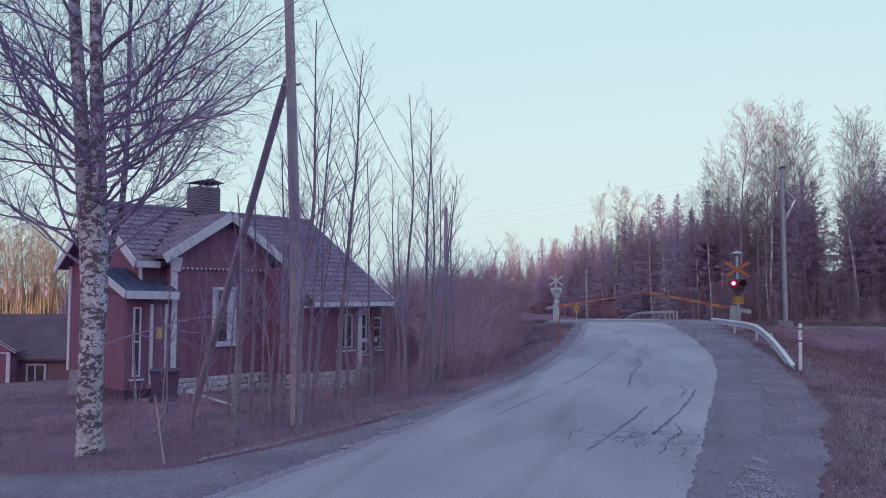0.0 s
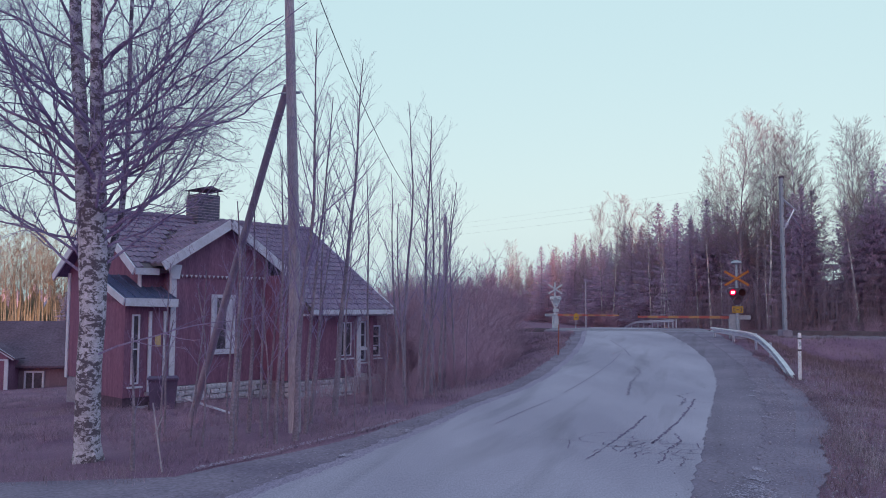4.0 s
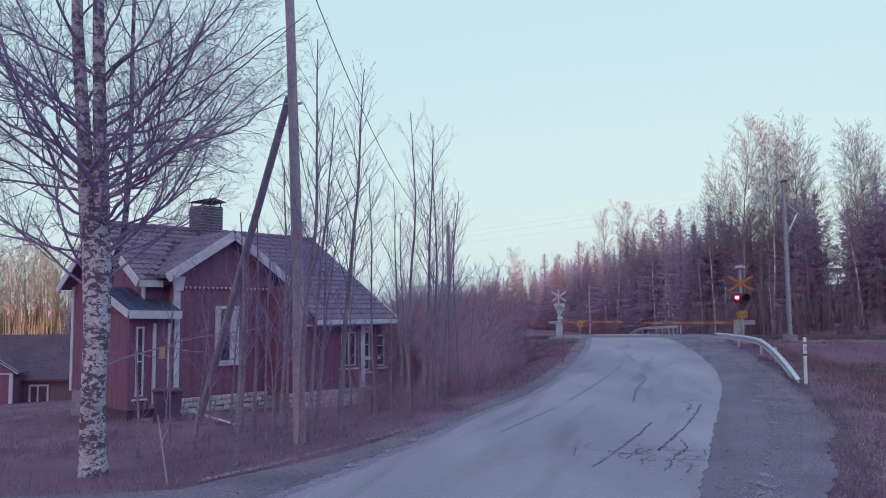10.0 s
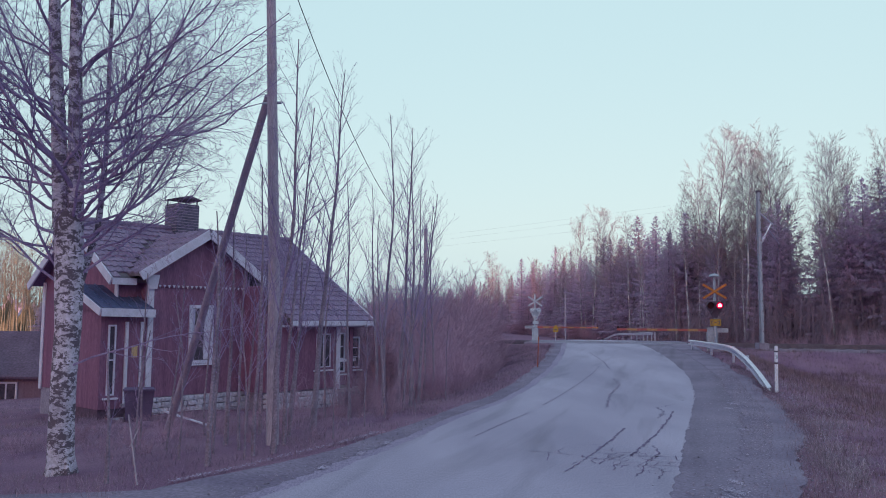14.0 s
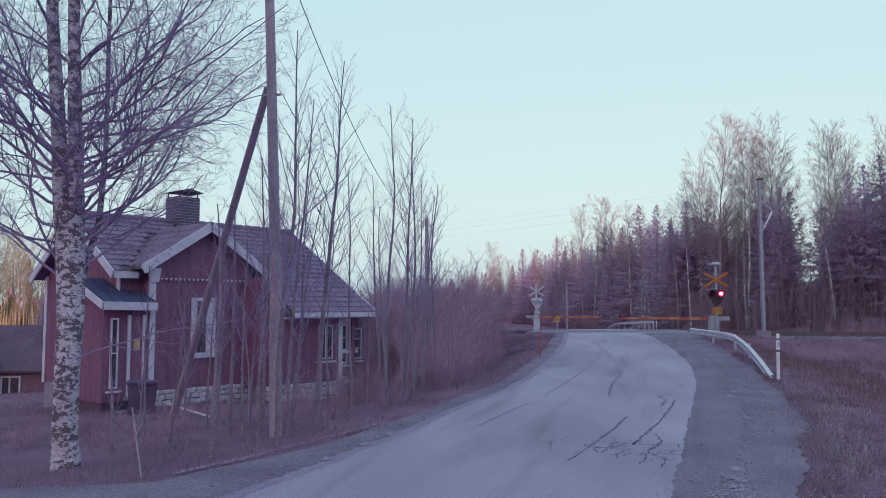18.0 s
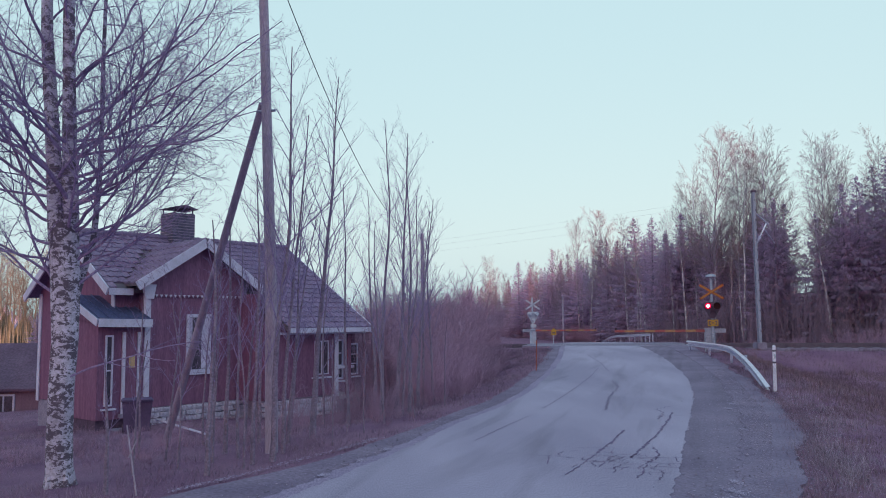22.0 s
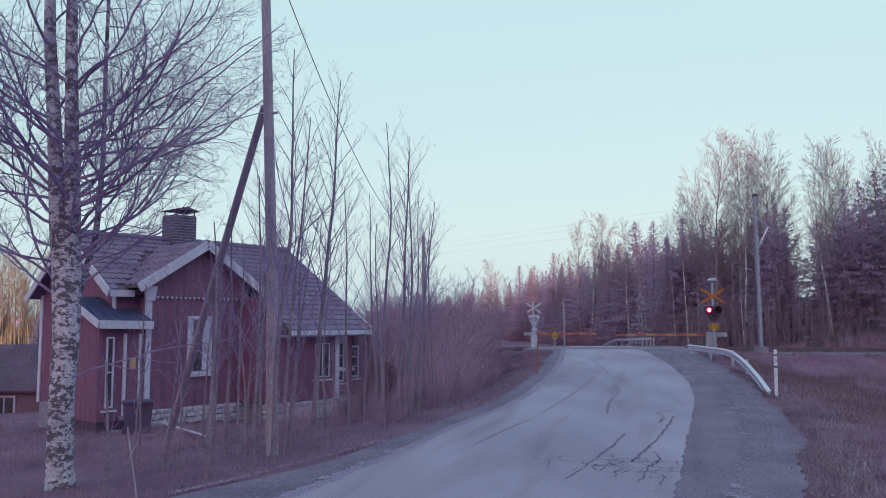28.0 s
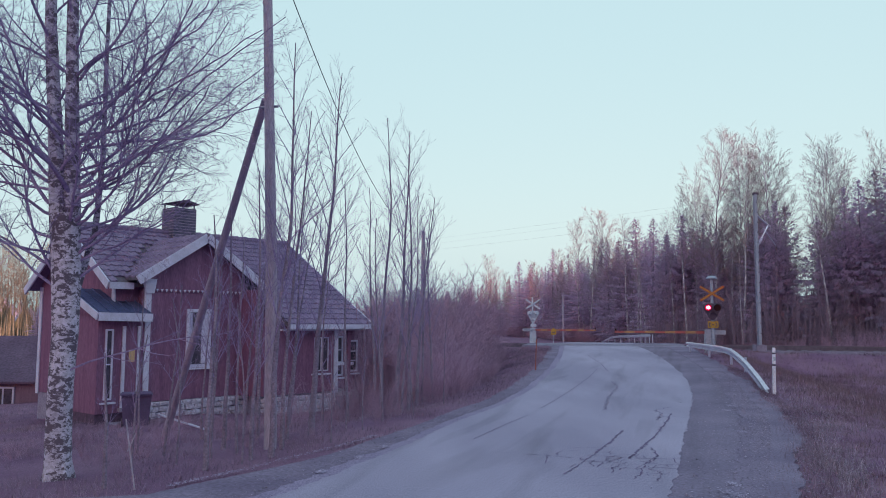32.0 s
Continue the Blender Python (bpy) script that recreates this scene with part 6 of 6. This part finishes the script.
    # pale trunks standing clear in front of the spruces
    for px, y in ((905, 425), (1028, 430), (1066, 400), (1086, 345), (1153, 330), (1172, 350), (1187, 365), (1258, 300), (1363, 215), (1522, 235)):
        d = at(px, 1) - (5 if px < 1300 else 3)
        plant("t", px, d, 1.6 + (528 - y) * d / 1390, "birch_tree", "slender bare birch with a pale trunk", 0.72)
    px = 880.0
    while px < 1420:
        d = at(px, 1) - rng.uniform(1, 6)
        y = at(px, 2) + rng.uniform(10, 90)
        plant("t", px, d, 1.6 + (528 - y) * d / 1390, "birch_tree", "slender bare birch with a pale trunk", 0.7)
        px += rng.uniform(12, 36) * (60 / at(px, 1) if px < 1230 else 1.5)
    # young spruces closing the foot of the forest edge
    px = 900.0
    while px < 1850:
        d = at(px, 1) + (rng.uniform(-3, 7) if px < 1250 else rng.uniform(1, 9))
        plant("s", px, d, rng.uniform(1.5, 5.5), "young_spruce", "young dark spruce at the foot of the forest", rng.uniform(1.3, 2.0))
        px += rng.uniform(6, 16) * 60 / at(px, 1)
    # leafless brush along the foot of the forest edge
    brush = [shrub_mesh(140 + i, 2.2, 1.6, 30, 11) for i in range(4)]
    px, k = 800.0, 0
    while px < 1760:
        d = at(px, 1) - rng.uniform(1.5, 6.5)
        x = (px - 784) / 1390 * d
        s = rng.uniform(0.5, 1.0) if px < 1150 else rng.uniform(0.25, 0.7)
        px += rng.uniform(4, 10) * 60 / at(px, 1)
        if abs(track_q(x, d)) < 4.6 or abs(beside(x, d)) < 1.5:
            continue
        ob = new("bush", brush[k % 4])
        ob.matrix_basis = Matrix.Translation((x, d, ground_z(x, d) - 0.05)) @ Matrix.Rotation(rng.random() * 6.28, 4, "Z") @ Matrix.Diagonal((s * 1.3, s * 1.3, s, 1))
        tagged(ob, "leafless brush at the foot of the forest", "bush", "forest brush")
        k += 1
    # a stand of thin bare stems before the spruces
    V, F = [], []
    px = 1130.0
    while px < 1760:
        d = at(px, 1) - rng.uniform(0.5, 4.5)
        x = (px - 784) / 1390 * d
        if abs(track_q(x, d)) > 4.2:
            bare_stems(rng, V, F, Vector((x, d, ground_z(x, d) - 0.05)), rng.uniform(0.55, 1.15))
        px += rng.uniform(4, 9)
    tagged(new("forest_understorey", mesh("forest_understorey", V, F, FOREST_TWIG)), "thin bare young stems along the dark forest edge", "undergrowth", kind="stuff")
    # low distant trees behind the house, and the sunlit grove to its other side
    px = 563.0
    while px < 880:
        d = at(px, 1) + rng.uniform(-10, 20)
        plant(rng.choice("ssb"), px, d, 1.6 + (528 - at(px, 2) - 14 - rng.gauss(0, 8)) * d / 1390, "distant_tree", "small distant tree behind the thicket", 1.1)
        px += rng.uniform(5, 11)
    px = -260.0
    while px < 330:
        d = rng.uniform(58, 92)
        y = 418 + rng.gauss(0, 26) + (40 if px > 130 else 0)
        plant("g", px, d, 1.6 + (528 - y) * d / 1390, "grove_tree", "bare tree in a grove glowing in low sun", rng.uniform(0.75, 1.1))
        px += rng.uniform(2.4, 5.2)
    for px, d, y, slim in ((122, 44.5, 500, 1.6), (131, 45.5, 492, 1.7), (139, 44.5, 506, 1.6)):
        plant("s", px, d, 1.6 + (528 - y) * d / 1390, "young_spruce", "dark young spruce behind the outbuilding", slim)


def cone_woods(name, rows, label, mat, seed):
    """Far woods as one mass of many small uneven crowns: rows of (x, y, foot, height, radius)."""
    rng = random.Random(seed)
    V, F = [], []
    for x, y, z, h, r in rows:
        o, n, rings = len(V), 7, 5
        for j in range(rings):
            f = j / (rings - 1)
            for k in range(n):
                a = k * math.tau / n
                q = (r * (1 - f) ** 0.75 + 0.05) * rng.uniform(0.55, 1.3)
                V.append((x + q * math.cos(a), y + q * math.sin(a), z + h * f + rng.uniform(-0.04, 0.04) * h * (j > 0)))
        for j in range(rings - 1):
            for k in range(n):
                F.append((o + j * n + k, o + j * n + (k + 1) % n, o + (j + 1) * n + (k + 1) % n, o + (j + 1) * n + k))
    return tagged(new(name, mesh(name, V, F, mat)), label, "woods", kind="stuff")


def build_far_woods():
    rng = random.Random(31)
    rows = []
    # behind the forest edge, filling the gaps low down
    for _ in range(700):
        px = rng.uniform(880, 1900)
        if 1462 < px < 1488:
            continue
        d = (72 if px > 1250 else 72 + (1250 - px) * 0.24) + rng.uniform(6, 30)
        x = (px - 784) / 1390 * d
        rows.append((x, d, -1.2, rng.uniform(3.0, 6.5), rng.uniform(1.0, 2.2)))
    cone_woods("far_woods", rows, "dark undergrowth of young spruces inside the forest", WOODS, 1)
    rows = []
    for _ in range(260):
        d = rng.uniform(94, 112)
        rows.append(((rng.uniform(-300, 345) - 784) / 1390 * d, d, -3.0, rng.uniform(3.0, 6.5), rng.uniform(0.8, 1.8)))
    cone_woods("grove_brush", rows, "brown leafless brush behind the sunlit grove", BRUSH, 4)
    rows = []
    for _ in range(900):
        a = rng.uniform(0, math.tau)
        d = rng.uniform(270, 330)
        rows.append((d * math.sin(a), 40 + d * math.cos(a), -3, rng.uniform(7, 13), rng.uniform(3, 6)))
    cone_woods("horizon_woods", rows, "distant dark woods along the horizon", WOODS, 2)
    # unseen tall wood, added at the back to keep low sun off the road
    rows = []
    for _ in range(700):
        x = rng.uniform(-92, 140)
        h = 41.5
        rows.append((x, -190 + rng.uniform(-14, 14), -2, h * rng.uniform(0.85, 1.06), rng.uniform(3, 5)))
    cone_woods("sun_block_wood", rows, "unseen tall wood added to keep the sun off the road", WOODS, 3)


def build_grass():
    """Withered blades along the verges and in the ditches."""
    rng = random.Random(17)
    V, F, V3, F3 = [], [], [], []
    count = 0
    while count < 210000:
        pick = rng.random()
        if pick < 0.45:
            x, y = rng.uniform(-9, 8), rng.uniform(5, 36)
        elif pick < 0.6:
            x, y = rng.uniform(-24, -6), rng.uniform(8.5, 34)
        else:
            x, y = rng.uniform(3, 24), rng.uniform(5, 38)
        off = beside(x, y)
        if off == 0 or (-0.62 - 0.6 * (1 - smooth(7.5, 11.0, y)) < off < 0) or (0 < off < 0.5 and rng.random() > off * 2.0) or abs(track_q(x, y)) < 3.0 or (abs(off) > 11 and x > -6):
            continue
        if noise.noise((x * 0.8, y * 0.8, 7.7)) < rng.uniform(-0.5, 0.35):
            continue
        if x < -1.9 and y < 7.25 + 0.25 * noise.noise((x * 2.0, y * 2.0, 9.0)):
            continue
        z = ground_z(x, y) - 0.01
        for _ in range(4):
            h = rng.uniform(0.03, 0.12) * (0.8 if off > 0 else 1.0)
            a, lean = rng.random() * math.tau, rng.uniform(0.1, 1.2)
            bx, by = x + rng.gauss(0, 0.05), y + rng.gauss(0, 0.05)
            w = rng.uniform(0.0012, 0.003) * (1 + y * 0.05)
            c, s = math.cos(a), math.sin(a)
            blades, faces = (V3, F3) if off > 0.3 else (V, F)
            o = len(blades)
            blades += [(bx - s * w, by + c * w, z), (bx + s * w, by - c * w, z), (bx + c * lean * h, by + s * lean * h, z + h)]
            faces.append((o, o + 1, o + 2))
            count += 1
    # coarser weeds between the ditch and the track
    count = 0
    while count < 60000:
        x, y = rng.uniform(8, 30), rng.uniform(14, 37)
        off = beside(x, y)
        if off < 1.0 or abs(track_q(x, y)) < 3.0 or noise.noise((x * 0.7, y * 0.7, 4.4)) < rng.uniform(-0.6, 0.2):
            continue
        z = ground_z(x, y) - 0.01
        for _ in range(4):
            h, a, lean = rng.uniform(0.05, 0.24), rng.random() * math.tau, rng.uniform(0.1, 0.9)
            bx, by, w = x + rng.gauss(0, 0.09), y + rng.gauss(0, 0.09), rng.uniform(0.003, 0.006)
            c, s = math.cos(a), math.sin(a)
            o = len(V3)
            V3 += [(bx - s * w, by + c * w, z), (bx + s * w, by - c * w, z), (bx + c * lean * h, by + s * lean * h, z + h)]
            F3.append((o, o + 1, o + 2))
            count += 1
    # paler dry tufts that stand out on the right verge
    V2, F2 = [], []
    for cx, cy, spread, n in ((4.56, 8.62, 0.22, 260), (5.0, 8.9, 0.3, 260), (4.9, 9.6, 0.3, 200), (8.85, 19.0, 0.5, 260), (9.6, 18.2, 0.5, 160), (5.4, 10.4, 0.4, 160), (6.6, 12.6, 0.5, 200), (7.6, 14.8, 0.6, 200), (4.2, 7.7, 0.3, 220), (10.5, 16.5, 1.2, 260), (11.5, 21.0, 1.5, 260), (9.0, 13.5, 0.9, 260), (4.75, 9.15, 0.12, 120), (5.3, 10.0, 0.14, 110), (5.75, 11.2, 0.14, 100), (6.35, 12.1, 0.16, 100), (6.1, 11.9, 0.12, 80), (7.1, 13.9, 0.2, 110), (7.9, 16.2, 0.2, 100), (4.45, 8.1, 0.1, 140)):
        for _ in range(n):
            x, y = rng.gauss(cx, spread * 0.6), rng.gauss(cy, spread)
            if beside(x, y) < 0.1:
                continue
            z = ground_z(x, y) - 0.01
            h, a = rng.uniform(0.05, 0.16), rng.random() * math.tau
            lean, w = rng.uniform(0.4, 1.3), rng.uniform(0.0009, 0.0018) * (1 + y * 0.04)
            c, s = math.cos(a), math.sin(a)
            o = len(V2)
            mx, my, mz = x + c * lean * h * 0.45, y + s * lean * h * 0.45, z + h * 0.75
            V2 += [(x - s * w, y + c * w, z), (x + s * w, y - c * w, z), (mx - s * w, my + c * w, mz), (mx + s * w, my - c * w, mz), (x + c * lean * h * 1.2, y + s * lean * h * 1.2, z + h * 0.9)]
            F2 += [(o, o + 1, o + 3, o + 2), (o + 2, o + 3, o + 4)]
    # short blades that creep over the gravel's outer edge
    for _ in range(26000):
        i = rng.randrange(10, 46)
        f = rng.random()
        m, r = LINE_M[i].lerp(LINE_M[i + 1], f), LINE_R[i].lerp(LINE_R[i + 1], f)
        p = r + (r - m).normalized() * (0.62 - abs(rng.gauss(0, 0.22)))
        if noise.noise((p.x * 1.7, p.y * 1.7, 2.2)) < rng.uniform(-0.5, 0.3) or beside(p.x, p.y) == 0:
            continue
        z = max(ground_z(p.x, p.y), road_z(p.x, p.y) - 0.05) - 0.01
        h, a, lean, w = rng.uniform(0.03, 0.10), rng.random() * math.tau, rng.uniform(0.2, 1.3), rng.uniform(0.0012, 0.003) * (1 + p.y * 0.04)
        c, n = math.cos(a), math.sin(a)
        o = len(V)
        V += [(p.x - n * w, p.y + c * w, z), (p.x + n * w, p.y - c * w, z), (p.x + c * lean * h, p.y + n * lean * h, z + h)]
        F.append((o, o + 1, o + 2))
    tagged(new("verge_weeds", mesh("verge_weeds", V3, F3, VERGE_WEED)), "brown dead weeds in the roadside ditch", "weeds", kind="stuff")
    tagged(new("dry_tufts", mesh("dry_tufts", V2, F2, TUFT)), "pale dry grass tufts on the verge", "grass", kind="stuff")
    tagged(new("withered_grass", mesh("withered_grass", V, F, GRASS)), "withered yellow-brown grass tufts on the verges", "grass", kind="stuff")


def build_stones():
    """Loose gravel on the shoulders."""
    rng = random.Random(8)
    V, F = [], []
    for _ in range(34000):
        i = rng.randrange(12, 44)
        t = rng.random()
        m = LINE_M[i].lerp(LINE_M[i + 1], t)
        if rng.random() < 0.85:
            r = LINE_R[i].lerp(LINE_R[i + 1], t)
            p = r + (r - m).normalized() * (rng.gauss(0.38, 0.32) if rng.random() < 0.6 else rng.gauss(-0.1, 0.4))
        else:
            r = LINE_L[i].lerp(LINE_L[i + 1], t)
            p = r + (r - m).normalized() * (abs(rng.gauss(0.0, 0.35)) + 0.03)
        s = rng.uniform(0.003, 0.009) * (2.0 if rng.random() < 0.08 else 1.0)
        z = road_z(p.x, p.y) if beside(p.x, p.y) == 0 else max(ground_z(p.x, p.y), road_z(p.x, p.y) - 0.016)
        o = len(V)
        q = [(1, 0, 0), (-1, 0, 0), (0, 1, 0), (0, -1, 0), (0, 0, 1), (0, 0, -0.6)]
        V += [(p.x + a * s * rng.uniform(.7, 1.3), p.y + b * s * rng.uniform(.7, 1.3), z + s * 0.3 + c * s * 0.7) for a, b, c in q]
        F += [(o + a, o + b, o + c) for a, b, c in ((0, 2, 4), (2, 1, 4), (1, 3, 4), (3, 0, 4), (2, 0, 5), (1, 2, 5), (3, 1, 5), (0, 3, 5))]
    tagged(new("loose_gravel", mesh("loose_gravel", V, F, STONE_CHIP)), "loose grey gravel on the road's shoulder", "gravel", kind="stuff")


# ---- build ----
build_ground()
build_road()
build_cracks()
build_railway()
build_mast()
lit_lens, near_up, boom_near, boom_far = build_signals()
build_roadside()
build_poles()
the_house = build_house()
build_barn()
build_bin()
build_big_birch()
build_saplings()
build_thicket()
build_forest()
build_far_woods()
build_grass()
build_stones()
tile_gable(the_house)
tile_roof(the_house)


def motions():
    # both half barriers sink during the first second and a half
    fall = [(0.0, 11.2), (0.2, 9.7), (0.4, 7.7), (0.6, 5.6), (0.8, 3.9), (1.0, 2.4), (1.2, 1.0), (1.4, 0.3), (1.6, 0.0), (32.0, 0.0)]
    walk(boom_near, [(t, pose(0, 0, 0, 0, -a, 0)) for t, a in fall])
    walk(boom_far, [(t, pose(0, 0, 0, 0, -a * 0.82, 0)) for t, a in fall])
    # the lit lens changes sides between the two lamps
    left, right = pose(-0.17, -0.212, 2.18 + near_up), pose(0.17, -0.212, 2.18 + near_up)
    rows, t, side = [(0.0, left)], 0.208, 0
    while t < 31.9:
        here, there = (left, right) if side == 0 else (right, left)
        rows += [(t - 0.017, here), (t + 0.017, there)]
        t += 0.3805
        side = 1 - side
    rows.append((32.0, left if side == 0 else right))
    walk(lit_lens, rows)


motions()
